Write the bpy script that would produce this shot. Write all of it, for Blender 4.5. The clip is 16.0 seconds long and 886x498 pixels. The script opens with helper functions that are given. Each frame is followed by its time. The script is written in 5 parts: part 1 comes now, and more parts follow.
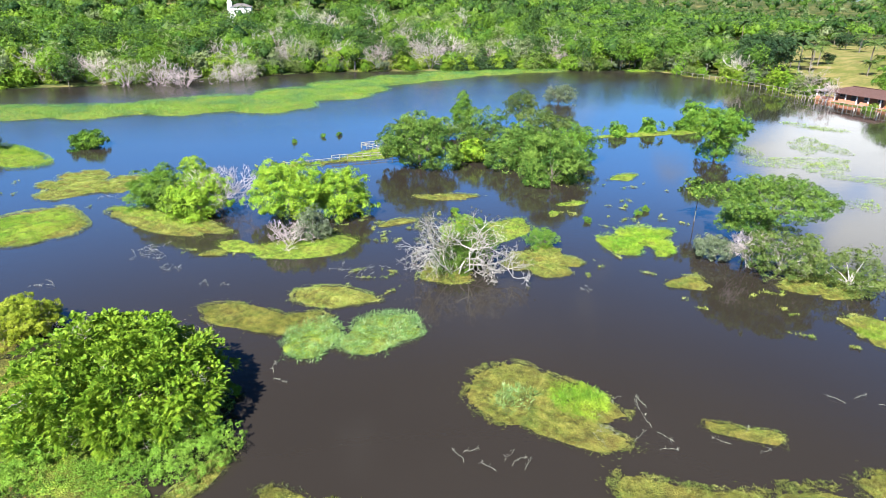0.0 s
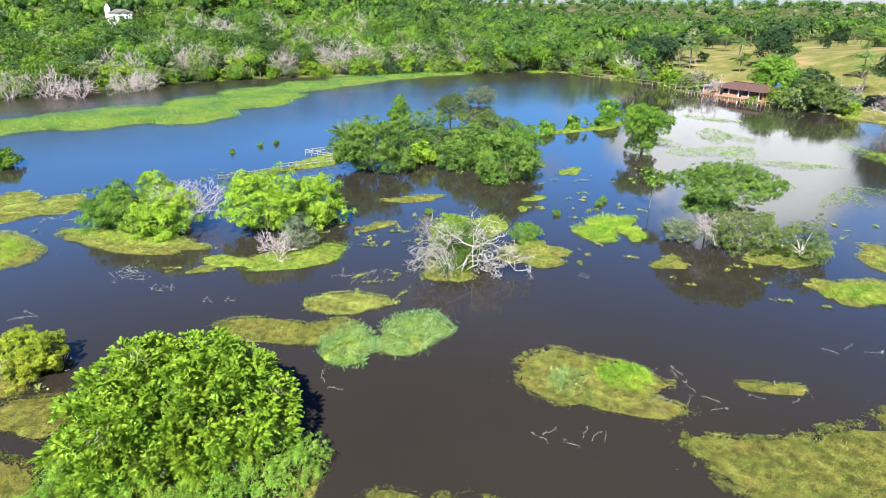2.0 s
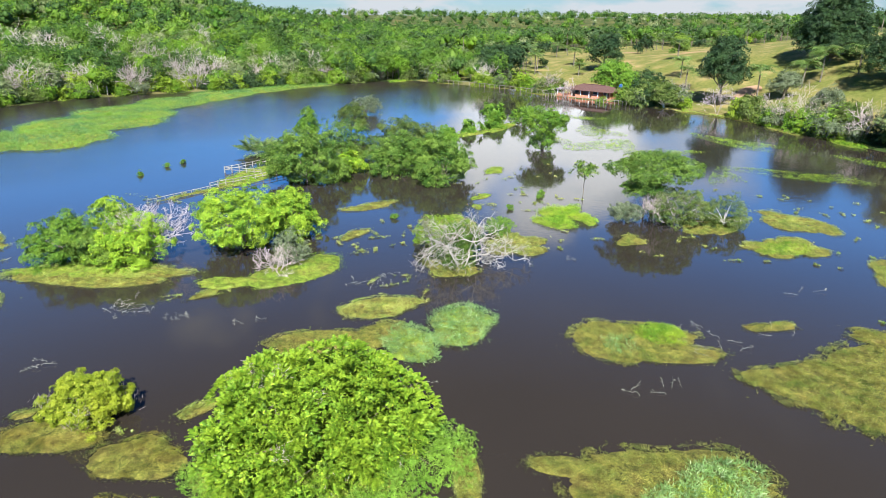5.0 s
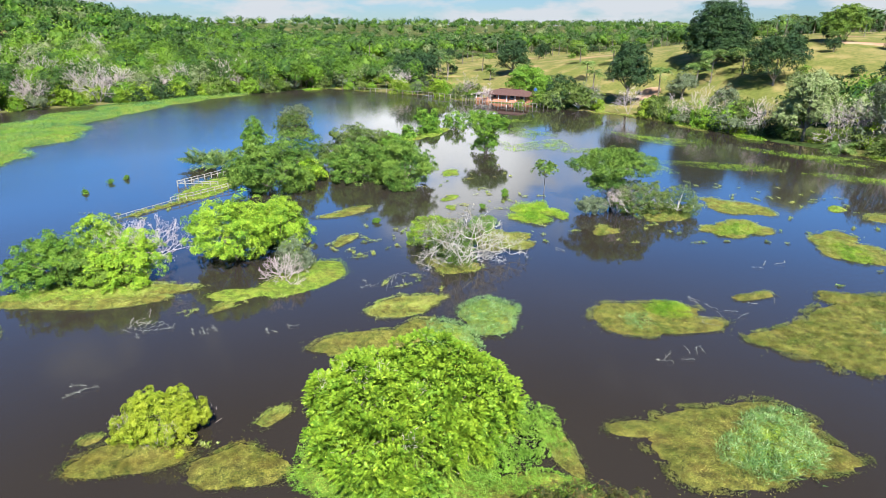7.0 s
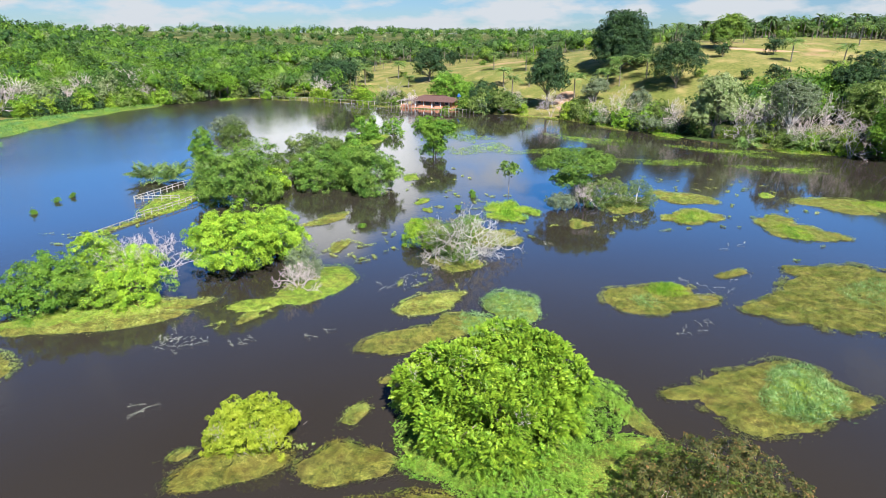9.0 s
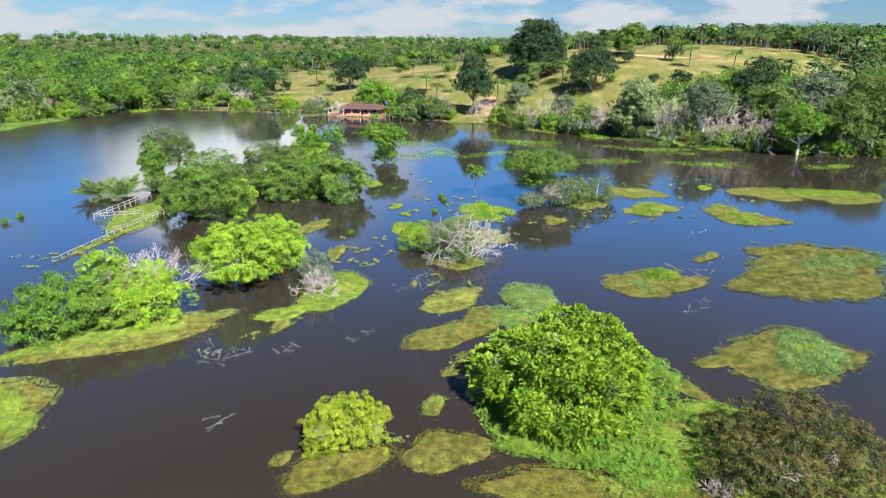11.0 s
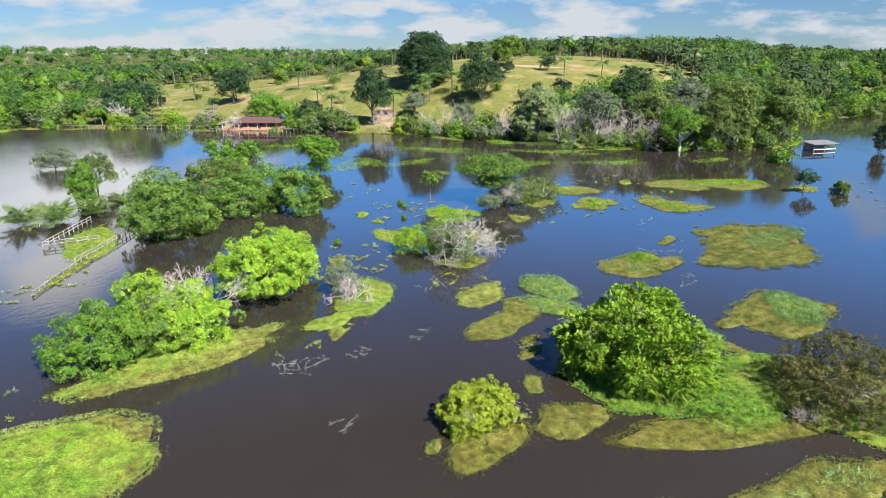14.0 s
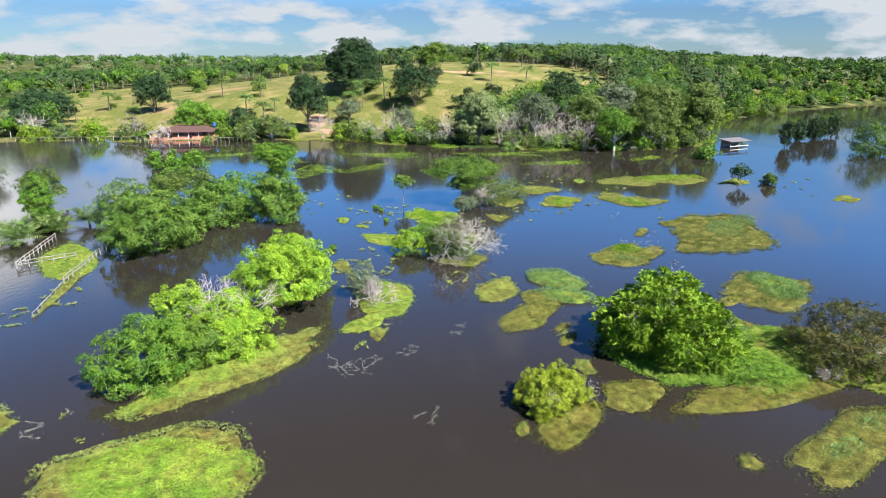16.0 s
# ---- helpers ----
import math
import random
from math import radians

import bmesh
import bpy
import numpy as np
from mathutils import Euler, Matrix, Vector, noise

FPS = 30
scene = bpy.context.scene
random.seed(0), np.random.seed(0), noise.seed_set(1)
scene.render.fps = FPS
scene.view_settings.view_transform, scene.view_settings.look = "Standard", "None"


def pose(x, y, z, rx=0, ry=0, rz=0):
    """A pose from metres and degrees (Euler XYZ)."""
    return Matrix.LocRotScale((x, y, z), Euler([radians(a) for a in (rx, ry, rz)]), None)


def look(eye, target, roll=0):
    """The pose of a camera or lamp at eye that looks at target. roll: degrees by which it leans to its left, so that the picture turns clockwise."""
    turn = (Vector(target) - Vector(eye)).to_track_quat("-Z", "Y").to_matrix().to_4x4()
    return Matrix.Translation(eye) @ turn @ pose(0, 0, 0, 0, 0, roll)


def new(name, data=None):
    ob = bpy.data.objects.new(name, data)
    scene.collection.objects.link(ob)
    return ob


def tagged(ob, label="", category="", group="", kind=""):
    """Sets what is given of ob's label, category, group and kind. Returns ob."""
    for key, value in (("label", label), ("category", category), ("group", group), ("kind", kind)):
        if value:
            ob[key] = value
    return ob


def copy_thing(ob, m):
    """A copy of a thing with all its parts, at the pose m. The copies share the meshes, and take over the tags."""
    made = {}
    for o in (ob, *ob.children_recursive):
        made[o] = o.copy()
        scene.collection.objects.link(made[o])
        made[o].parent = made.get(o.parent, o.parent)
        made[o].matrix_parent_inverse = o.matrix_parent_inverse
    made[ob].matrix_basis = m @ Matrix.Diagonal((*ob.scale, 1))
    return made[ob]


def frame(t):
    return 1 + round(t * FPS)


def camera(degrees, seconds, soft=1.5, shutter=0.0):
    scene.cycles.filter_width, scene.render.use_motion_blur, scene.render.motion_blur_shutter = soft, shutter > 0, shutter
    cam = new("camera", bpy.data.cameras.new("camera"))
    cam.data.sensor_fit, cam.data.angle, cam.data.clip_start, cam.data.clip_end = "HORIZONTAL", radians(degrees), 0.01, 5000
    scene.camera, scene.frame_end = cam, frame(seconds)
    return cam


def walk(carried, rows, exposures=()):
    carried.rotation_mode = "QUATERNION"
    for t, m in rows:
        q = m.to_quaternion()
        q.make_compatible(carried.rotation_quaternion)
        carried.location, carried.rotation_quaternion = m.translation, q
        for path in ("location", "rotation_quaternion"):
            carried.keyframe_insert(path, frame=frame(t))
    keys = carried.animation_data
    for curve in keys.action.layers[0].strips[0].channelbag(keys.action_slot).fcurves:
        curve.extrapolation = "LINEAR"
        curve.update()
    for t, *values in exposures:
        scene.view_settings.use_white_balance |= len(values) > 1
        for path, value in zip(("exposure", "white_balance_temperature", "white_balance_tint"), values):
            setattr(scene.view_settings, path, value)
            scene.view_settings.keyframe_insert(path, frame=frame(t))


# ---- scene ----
cam = camera(70.9, 16.0, soft=0.6)
METRES, EYE, TILT, LEAN, TURN = 89.55, 24.3, 0.75, -0.2, 0.0
ROWS = [
    (0.0, 0.0, 0.0, 0.0, 0.24, -22.93, -0.58),
    (0.5, -0.0281, -0.0024, -0.0001, -2.43, -22.82, -0.59),
    (1.0, -0.057, -0.0038, -0.0004, -5.12, -22.7, -0.6),
    (1.5, -0.0868, -0.0044, -0.0005, -7.82, -22.58, -0.64),
    (2.0, -0.117, -0.0043, -0.0006, -10.54, -22.45, -0.67),
    (2.5, -0.1476, -0.003, -0.0009, -13.29, -22.29, -0.7),
    (3.0, -0.1787, -0.0008, -0.0011, -16.06, -22.11, -0.72),
    (3.5, -0.2097, 0.0028, -0.0014, -18.82, -21.92, -0.7),
    (4.0, -0.2406, 0.0076, -0.0016, -21.51, -21.73, -0.73),
    (6.5, -0.3905, 0.0479, -0.0026, -34.29, -20.77, -0.81),
    (7.0, -0.4194, 0.0598, -0.0028, -36.79, -20.58, -0.8),
    (7.5, -0.4479, 0.0729, -0.0031, -39.27, -20.38, -0.81),
    (8.0, -0.476, 0.0874, -0.0034, -41.66, -20.18, -0.84),
    (8.5, -0.5032, 0.1031, -0.0036, -44.08, -19.98, -0.85),
    (9.0, -0.5298, 0.1203, -0.0039, -46.49, -19.79, -0.85),
    (11.5, -0.6516, 0.2222, -0.0055, -58.31, -18.79, -0.88),
    (12.0, -0.6732, 0.2456, -0.006, -60.62, -18.59, -0.87),
    (12.5, -0.6937, 0.2699, -0.0064, -62.89, -18.39, -0.86),
    (13.0, -0.7133, 0.295, -0.0068, -65.15, -18.2, -0.85),
    (13.5, -0.7319, 0.3207, -0.0073, -67.37, -18.0, -0.84),
    (14.0, -0.7494, 0.3474, -0.0079, -69.58, -17.81, -0.83),
    (14.5, -0.7657, 0.3748, -0.0084, -71.78, -17.63, -0.8),
    (15.0, -0.7811, 0.4029, -0.0089, -73.98, -17.47, -0.78),
    (15.5, -0.7952, 0.4316, -0.0094, -76.14, -17.31, -0.76),
    (16.0, -0.8083, 0.4607, -0.0099, -78.3, -17.16, -0.74),
]
walk(cam, [(t, pose(0, 0, EYE, TILT, LEAN, TURN) @ pose(METRES * x, METRES * y, METRES * z, 90 + pitch, roll, yaw)) for t, x, y, z, yaw, pitch, roll in ROWS],
     exposures=[(0.0, 1.70), (4.0, 1.52), (8.0, 1.53), (12.0, 1.42), (16.0, 1.50)])

# ---- light ----
SUN_EL, SUN_AZ = radians(47), radians(207)
world = bpy.data.worlds.new("sky")
scene.world = world
world.use_nodes = True


def build_sky():
    nt = world.node_tree
    nt.nodes.clear()
    out = nt.nodes.new("ShaderNodeOutputWorld")
    bg = nt.nodes.new("ShaderNodeBackground")
    sky = nt.nodes.new("ShaderNodeTexSky")
    sky.sky_type = "NISHITA"
    sky.sun_disc = False
    sky.sun_elevation, sky.sun_rotation = SUN_EL, SUN_AZ
    sky.air_density, sky.dust_density, sky.ozone_density = 1.0, 0.1, 3.0
    co = nt.nodes.new("ShaderNodeTexCoord")
    sep = nt.nodes.new("ShaderNodeSeparateXYZ")
    nt.links.new(co.outputs["Generated"], sep.inputs[0])
    # clouds lie on a flat layer overhead: direction over its height
    up = nt.nodes.new("ShaderNodeMath")
    up.operation = "ADD"
    up.inputs[1].default_value = 0.4
    nt.links.new(sep.outputs["Z"], up.inputs[0])
    dv = nt.nodes.new("ShaderNodeVectorMath")
    dv.operation = "DIVIDE"
    cmb = nt.nodes.new("ShaderNodeCombineXYZ")
    for i in range(3):
        nt.links.new(up.outputs[0], cmb.inputs[i])
    nt.links.new(co.outputs["Generated"], dv.inputs[0])
    nt.links.new(cmb.outputs[0], dv.inputs[1])
    no = nt.nodes.new("ShaderNodeTexNoise")
    no.inputs["Scale"].default_value = 4.2
    no.inputs["Detail"].default_value = 8.0
    no.inputs["Roughness"].default_value = 0.58
    nt.links.new(dv.outputs[0], no.inputs["Vector"])
    # small puffs drawn out flat near the horizon
    flat = nt.nodes.new("ShaderNodeMapping")
    flat.inputs["Scale"].default_value = (1.0, 1.0, 3.2)
    puff = nt.nodes.new("ShaderNodeTexNoise")
    puff.inputs["Scale"].default_value, puff.inputs["Detail"].default_value, puff.inputs["Roughness"].default_value = 7.5, 7.0, 0.55
    nt.links.new(co.outputs["Generated"], flat.inputs[0])
    nt.links.new(flat.outputs[0], puff.inputs["Vector"])
    aloft = nt.nodes.new("ShaderNodeMapRange")
    aloft.inputs[1].default_value, aloft.inputs[2].default_value = 0.06, 0.13
    nt.links.new(sep.outputs["Z"], aloft.inputs[0])
    heap = nt.nodes.new("ShaderNodeMapRange")
    heap.inputs[1].default_value, heap.inputs[2].default_value, heap.inputs[3].default_value, heap.inputs[4].default_value = 0.36, 0.64, 0.34, 0.76
    nt.links.new(puff.outputs["Fac"], heap.inputs[0])
    cover = nt.nodes.new("ShaderNodeMix")
    nt.links.new(aloft.outputs[0], cover.inputs[0])
    nt.links.new(heap.outputs[0], cover.inputs[2])
    nt.links.new(no.outputs["Fac"], cover.inputs[3])
    # a tall cumulus bank low in the north-east
    banks = []
    for axis, amount in (((0.565, 0.80, 0.205), 0.30), ((0.74, 0.67, 0.17), 0.10)):
        dot = nt.nodes.new("ShaderNodeVectorMath")
        dot.operation = "DOT_PRODUCT"
        dot.inputs[1].default_value = Vector(axis).normalized()
        nt.links.new(co.outputs["Generated"], dot.inputs[0])
        bank = nt.nodes.new("ShaderNodeMapRange")
        bank.inputs[1].default_value, bank.inputs[2].default_value = 0.984, 0.995
        bank.inputs[3].default_value, bank.inputs[4].default_value = 0.0, amount
        nt.links.new(dot.outputs["Value"], bank.inputs[0])
        banks.append(bank)
    both = banks[0]
    for bank in banks[1:]:
        total = nt.nodes.new("ShaderNodeMath")
        total.operation = "ADD"
        nt.links.new(both.outputs[0], total.inputs[0])
        nt.links.new(bank.outputs[0], total.inputs[1])
        both = total
    raised = nt.nodes.new("ShaderNodeMath")
    raised.operation = "MULTIPLY"
    nt.links.new(both.outputs[0], raised.inputs[0])
    nt.links.new(aloft.outputs[0], raised.inputs[1])
    both = raised
    thin = nt.nodes.new("ShaderNodeMapRange")
    thin.inputs[1].default_value, thin.inputs[2].default_value = 0.06, 0.3
    thin.inputs[3].default_value, thin.inputs[4].default_value = 0.0, -0.16
    nt.links.new(sep.outputs["Z"], thin.inputs[0])
    fewer = nt.nodes.new("ShaderNodeMath")
    fewer.operation = "ADD"
    nt.links.new(cover.outputs[0], fewer.inputs[0])
    nt.links.new(thin.outputs[0], fewer.inputs[1])
    add = nt.nodes.new("ShaderNodeMath")
    add.operation = "ADD"
    nt.links.new(fewer.outputs[0], add.inputs[0])
    nt.links.new(both.outputs[0], add.inputs[1])
    ramp = nt.nodes.new("ShaderNodeValToRGB")
    ramp.color_ramp.elements[0].position = 0.47
    ramp.color_ramp.elements[1].position = 0.64
    nt.links.new(add.outputs[0], ramp.inputs[0])
    mix = nt.nodes.new("ShaderNodeMix")
    mix.data_type = "RGBA"
    nt.links.new(ramp.outputs[0], mix.inputs[0])
    deep = nt.nodes.new("ShaderNodeMapRange")
    deep.inputs[1].default_value, deep.inputs[2].default_value = 0.07, 0.24
    high = nt.nodes.new("ShaderNodeMapRange")
    high.inputs[1].default_value, high.inputs[2].default_value = 0.28, 0.55
    nt.links.new(sep.outputs["Z"], high.inputs[0])
    nt.links.new(sep.outputs["Z"], deep.inputs[0])
    tint = nt.nodes.new("ShaderNodeMix")
    tint.data_type = "RGBA"
    tint.inputs[6].default_value, tint.inputs[7].default_value = (0.58, 0.83, 1.22, 1), (0.95, 2.5, 4.1, 1)
    nt.links.new(deep.outputs[0], tint.inputs[0])
    clear = nt.nodes.new("ShaderNodeMix")
    clear.data_type, clear.blend_type = "RGBA", "MULTIPLY"
    clear.inputs[0].default_value = 1.0
    nt.links.new(sky.outputs[0], clear.inputs[6])
    zen = nt.nodes.new("ShaderNodeMix")
    zen.data_type = "RGBA"
    zen.inputs[7].default_value = (0.33, 0.46, 0.64, 1)
    nt.links.new(high.outputs[0], zen.inputs[0])
    nt.links.new(tint.outputs[2], zen.inputs[6])
    nt.links.new(zen.outputs[2], clear.inputs[7])
    nt.links.new(clear.outputs[2], mix.inputs[6])
    sunlit = nt.nodes.new("ShaderNodeMix")
    sunlit.data_type = "RGBA"
    sunlit.inputs[6].default_value = (CLOUD * 0.93, CLOUD, CLOUD * 1.08, 1)
    sunlit.inputs[7].default_value = (CLOUD * 2.6, CLOUD * 2.7, CLOUD * 2.8, 1)
    lit = nt.nodes.new("ShaderNodeMapRange")
    lit.inputs[2].default_value = 0.30
    nt.links.new(both.outputs[0], lit.inputs[0])
    nt.links.new(lit.outputs[0], sunlit.inputs[0])
    nt.links.new(sunlit.outputs[2], mix.inputs[7])
    nt.links.new(mix.outputs[2], bg.inputs[0])
    bg.inputs[1].default_value = SKY
    nt.links.new(bg.outputs[0], out.inputs[0])


CLOUD, SKY = 8.6, 0.030
build_sky()
sun = new("sun", bpy.data.lights.new("sun", "SUN"))
sun.data.energy, sun.data.angle, sun.data.color = 5.0, radians(0.53), (1.0, 0.975, 0.94)
sun.matrix_world = look((math.sin(SUN_AZ) * math.cos(SUN_EL) * 100, math.cos(SUN_AZ) * math.cos(SUN_EL) * 100, math.sin(SUN_EL) * 100), (0, 0, 0))


# ---- materials ----
def nodes(name):
    m = bpy.data.materials.new(name)
    m.use_nodes = True
    nt = m.node_tree
    nt.nodes.clear()
    return m, nt, nt.nodes.new("ShaderNodeOutputMaterial")


def noise_fac(nt, scale, detail=4.0, lo=0.35, hi=0.65, coord="Object", stretch=None):
    co = nt.nodes.new("ShaderNodeTexCoord")
    no = nt.nodes.new("ShaderNodeTexNoise")
    no.inputs["Scale"].default_value, no.inputs["Detail"].default_value = scale, detail
    if stretch:
        mp = nt.nodes.new("ShaderNodeMapping")
        mp.inputs["Scale"].default_value = stretch
        nt.links.new(co.outputs[coord], mp.inputs[0])
        nt.links.new(mp.outputs[0], no.inputs["Vector"])
    else:
        nt.links.new(co.outputs[coord], no.inputs["Vector"])
    mr = nt.nodes.new("ShaderNodeMapRange")
    mr.inputs[1].default_value, mr.inputs[2].default_value = lo, hi
    nt.links.new(no.outputs["Fac"], mr.inputs[0])
    return mr.outputs[0]


def mixcol(nt, fac, a, b):
    mx = nt.nodes.new("ShaderNodeMix")
    mx.data_type = "RGBA"
    for sock, v in ((mx.inputs[0], fac), (mx.inputs[6], a), (mx.inputs[7], b)):
        if isinstance(v, bpy.types.NodeSocket):
            nt.links.new(v, sock)
        elif isinstance(v, tuple):
            sock.default_value = (*v, 1)
        else:
            sock.default_value = v
    return mx.outputs[2]


def vary(nt, col, source="Random Per Island", amount=0.5):
    geo = nt.nodes.new("ShaderNodeNewGeometry" if source == "Random Per Island" else "ShaderNodeObjectInfo")
    hsv = nt.nodes.new("ShaderNodeHueSaturation")
    mr = nt.nodes.new("ShaderNodeMapRange")
    mr.inputs[3].default_value, mr.inputs[4].default_value = 1 - amount, 1 + amount
    nt.links.new(geo.outputs[source], mr.inputs[0])
    nt.links.new(mr.outputs[0], hsv.inputs["Value"])
    nt.links.new(col, hsv.inputs["Color"])
    return hsv.outputs[0]


def mottled(nt, col, amount):
    """Clumps a hand to a stride across, lighter and darker."""
    hsv = nt.nodes.new("ShaderNodeHueSaturation")
    mr = nt.nodes.new("ShaderNodeMapRange")
    mr.inputs[3].default_value, mr.inputs[4].default_value = 1 - amount, 1 + amount
    nt.links.new(noise_fac(nt, 1.7, 5, 0.34, 0.66), mr.inputs[0])
    nt.links.new(mr.outputs[0], hsv.inputs["Value"])
    nt.links.new(col, hsv.inputs["Color"])
    return hsv.outputs[0]


def leaf_mat(name, a, b, c, patch=0.35, through_light=0.10, gloss=0.12, vivid=0.18, mottle=0.0):
    """Foliage: a and b mixed in patches, c on some single leaves."""
    m, nt, out = nodes(name)
    a, b, c = [(q[0], q[1], q[2] * 1.35 + 0.006) for q in (a, b, c)]
    col = mixcol(nt, noise_fac(nt, patch, 3), a, b)
    geo = nt.nodes.new("ShaderNodeNewGeometry")
    st = nt.nodes.new("ShaderNodeMapRange")
    st.inputs[1].default_value, st.inputs[2].default_value = 0.78, 1.0
    nt.links.new(geo.outputs["Random Per Island"], st.inputs[0])
    col = mixcol(nt, st.outputs[0], col, c)
    if mottle:
        col = mottled(nt, col, mottle)
    col = vary(nt, col, "Random Per Island", vivid)
    col = vary(nt, col, "Random", 0.16)
    bs = nt.nodes.new("ShaderNodeBsdfPrincipled")
    bs.inputs["Roughness"].default_value = 0.5
    bs.inputs["Specular IOR Level"].default_value = gloss
    nt.links.new(col, bs.inputs["Base Color"])
    tr = nt.nodes.new("ShaderNodeBsdfTranslucent")
    warm = mixcol(nt, 0.4, col, (0.20, 0.30, 0.02))
    nt.links.new(warm, tr.inputs["Color"])
    mx = nt.nodes.new("ShaderNodeMixShader")
    mx.inputs[0].default_value = through_light
    nt.links.new(bs.outputs[0], mx.inputs[1])
    nt.links.new(tr.outputs[0], mx.inputs[2])
    nt.links.new(mx.outputs[0], out.inputs[0])
    return m


def plain_mat(name, a, b, scale, rough=0.8, bump=0.0, bump_scale=None, stretch=None, random_amount=0.0, metal=0.0):
    m, nt, out = nodes(name)
    col = mixcol(nt, noise_fac(nt, scale, 6, 0.3, 0.7, stretch=stretch), a, b)
    if random_amount:
        col = vary(nt, col, "Random", random_amount)
    bs = nt.nodes.new("ShaderNodeBsdfPrincipled")
    bs.inputs["Roughness"].default_value, bs.inputs["Metallic"].default_value = rough, metal
    nt.links.new(col, bs.inputs["Base Color"])
    if bump:
        bp = nt.nodes.new("ShaderNodeBump")
        bp.inputs["Strength"].default_value = bump
        bp.inputs["Distance"].default_value = 0.05
        nt.links.new(noise_fac(nt, bump_scale or scale * 6, 5, 0.2, 0.8, stretch=stretch), bp.inputs["Height"])
        nt.links.new(bp.outputs[0], bs.inputs["Normal"])
    nt.links.new(bs.outputs[0], out.inputs[0])
    return m


def water_mat():
    m, nt, out = nodes("water")
    bs = nt.nodes.new("ShaderNodeBsdfPrincipled")
    silt = noise_fac(nt, 0.035, 4, 0.3, 0.7)
    nt.links.new(mixcol(nt, silt, (0.0205, 0.0168, 0.0136), (0.0250, 0.0208, 0.0170)), bs.inputs["Base Color"])
    bs.inputs["IOR"].default_value = 1.45
    # wind: the open lake to the north-west is ruffled in lanes, the bays lie calm
    co = nt.nodes.new("ShaderNodeTexCoord")
    dot = nt.nodes.new("ShaderNodeVectorMath")
    dot.operation = "DOT_PRODUCT"
    dot.inputs[1].default_value = (-0.6, 1.0, 0.0)
    nt.links.new(co.outputs["Object"], dot.inputs[0])
    wind = nt.nodes.new("ShaderNodeMapRange")
    wind.inputs[1].default_value, wind.inputs[2].default_value = 115, 165
    nt.links.new(dot.outputs["Value"], wind.inputs[0])
    calm = noise_fac(nt, 0.02, 4, 0.35, 0.62, stretch=(1.0, 2.2, 1.0))
    ruffle = nt.nodes.new("ShaderNodeMath")
    ruffle.operation = "MULTIPLY_ADD"
    nt.links.new(wind.outputs[0], ruffle.inputs[0])
    ruffle.inputs[1].default_value = 0.65
    part_calm = nt.nodes.new("ShaderNodeMath")
    part_calm.operation = "MULTIPLY"
    part_calm.inputs[1].default_value = 0.2
    nt.links.new(calm, part_calm.inputs[0])
    nt.links.new(part_calm.outputs[0], ruffle.inputs[2])
    rr = nt.nodes.new("ShaderNodeMapRange")
    rr.inputs[3].default_value, rr.inputs[4].default_value = 0.04, 0.28
    nt.links.new(ruffle.outputs[0], rr.inputs[0])
    nt.links.new(rr.outputs[0], bs.inputs["Roughness"])
    bp = nt.nodes.new("ShaderNodeBump")
    st = nt.nodes.new("ShaderNodeMapRange")
    st.inputs[3].default_value, st.inputs[4].default_value = 0.01, 0.45
    nt.links.new(ruffle.outputs[0], st.inputs[0])
    nt.links.new(st.outputs[0], bp.inputs["Strength"])
    bp.inputs["Distance"].default_value = 0.12
    nt.links.new(noise_fac(nt, 0.9, 4, 0.0, 1.0, stretch=(1.0, 1.8, 1.0)), bp.inputs["Height"])
    nt.links.new(bp.outputs[0], bs.inputs["Normal"])
    nt.links.new(bs.outputs[0], out.inputs[0])
    return m


WATER = water_mat()
BARK = plain_mat("bark", (0.10, 0.08, 0.06), (0.22, 0.19, 0.15), 3.0, 0.9, 0.6, 14)
DEADWOOD = plain_mat("dead_wood", (0.42, 0.38, 0.33), (0.70, 0.66, 0.60), 1.5, 0.85, 0.4, 12)
BLEACHED = plain_mat("bleached_limb", (0.23, 0.21, 0.18), (0.50, 0.47, 0.42), 0.9, 0.85, 0.4, 12)
PINKWOOD = plain_mat("bare_twigs", (0.32, 0.265, 0.25), (0.52, 0.445, 0.42), 0.8, 0.9, random_amount=0.25)
STALK = plain_mat("dry_stalk", (0.19, 0.20, 0.15), (0.34, 0.34, 0.28), 2.0, 0.8)
LEAF_BRIGHT = leaf_mat("leaf_bright", (0.094, 0.200, 0.007), (0.192, 0.308, 0.012), (0.285, 0.37, 0.022), 0.6)
LEAF_LIME = leaf_mat("leaf_lime", (0.15, 0.215, 0.006), (0.235, 0.285, 0.010), (0.32, 0.34, 0.03), 0.6)
LEAF_FRESH = leaf_mat("leaf_fresh", (0.055, 0.145, 0.008), (0.115, 0.215, 0.012), (0.17, 0.26, 0.018), 0.5)
LEAF_MID = leaf_mat("leaf_mid", (0.055, 0.115, 0.009), (0.135, 0.21, 0.016), (0.185, 0.245, 0.026), 0.3)
LEAF_DARK = leaf_mat("leaf_dark", (0.014, 0.036, 0.008), (0.034, 0.07, 0.012), (0.055, 0.09, 0.02), 0.25)
LEAF_GREY = leaf_mat("leaf_grey", (0.08, 0.11, 0.035), (0.12, 0.15, 0.055), (0.17, 0.18, 0.10), 0.4)
LEAF_PALE = leaf_mat("leaf_pale", (0.12, 0.17, 0.035), (0.18, 0.22, 0.06), (0.24, 0.26, 0.10), 0.4)
LEAF_RUST = leaf_mat("leaf_rust", (0.036, 0.052, 0.008), (0.095, 0.098, 0.014), (0.19, 0.095, 0.025), 0.7)
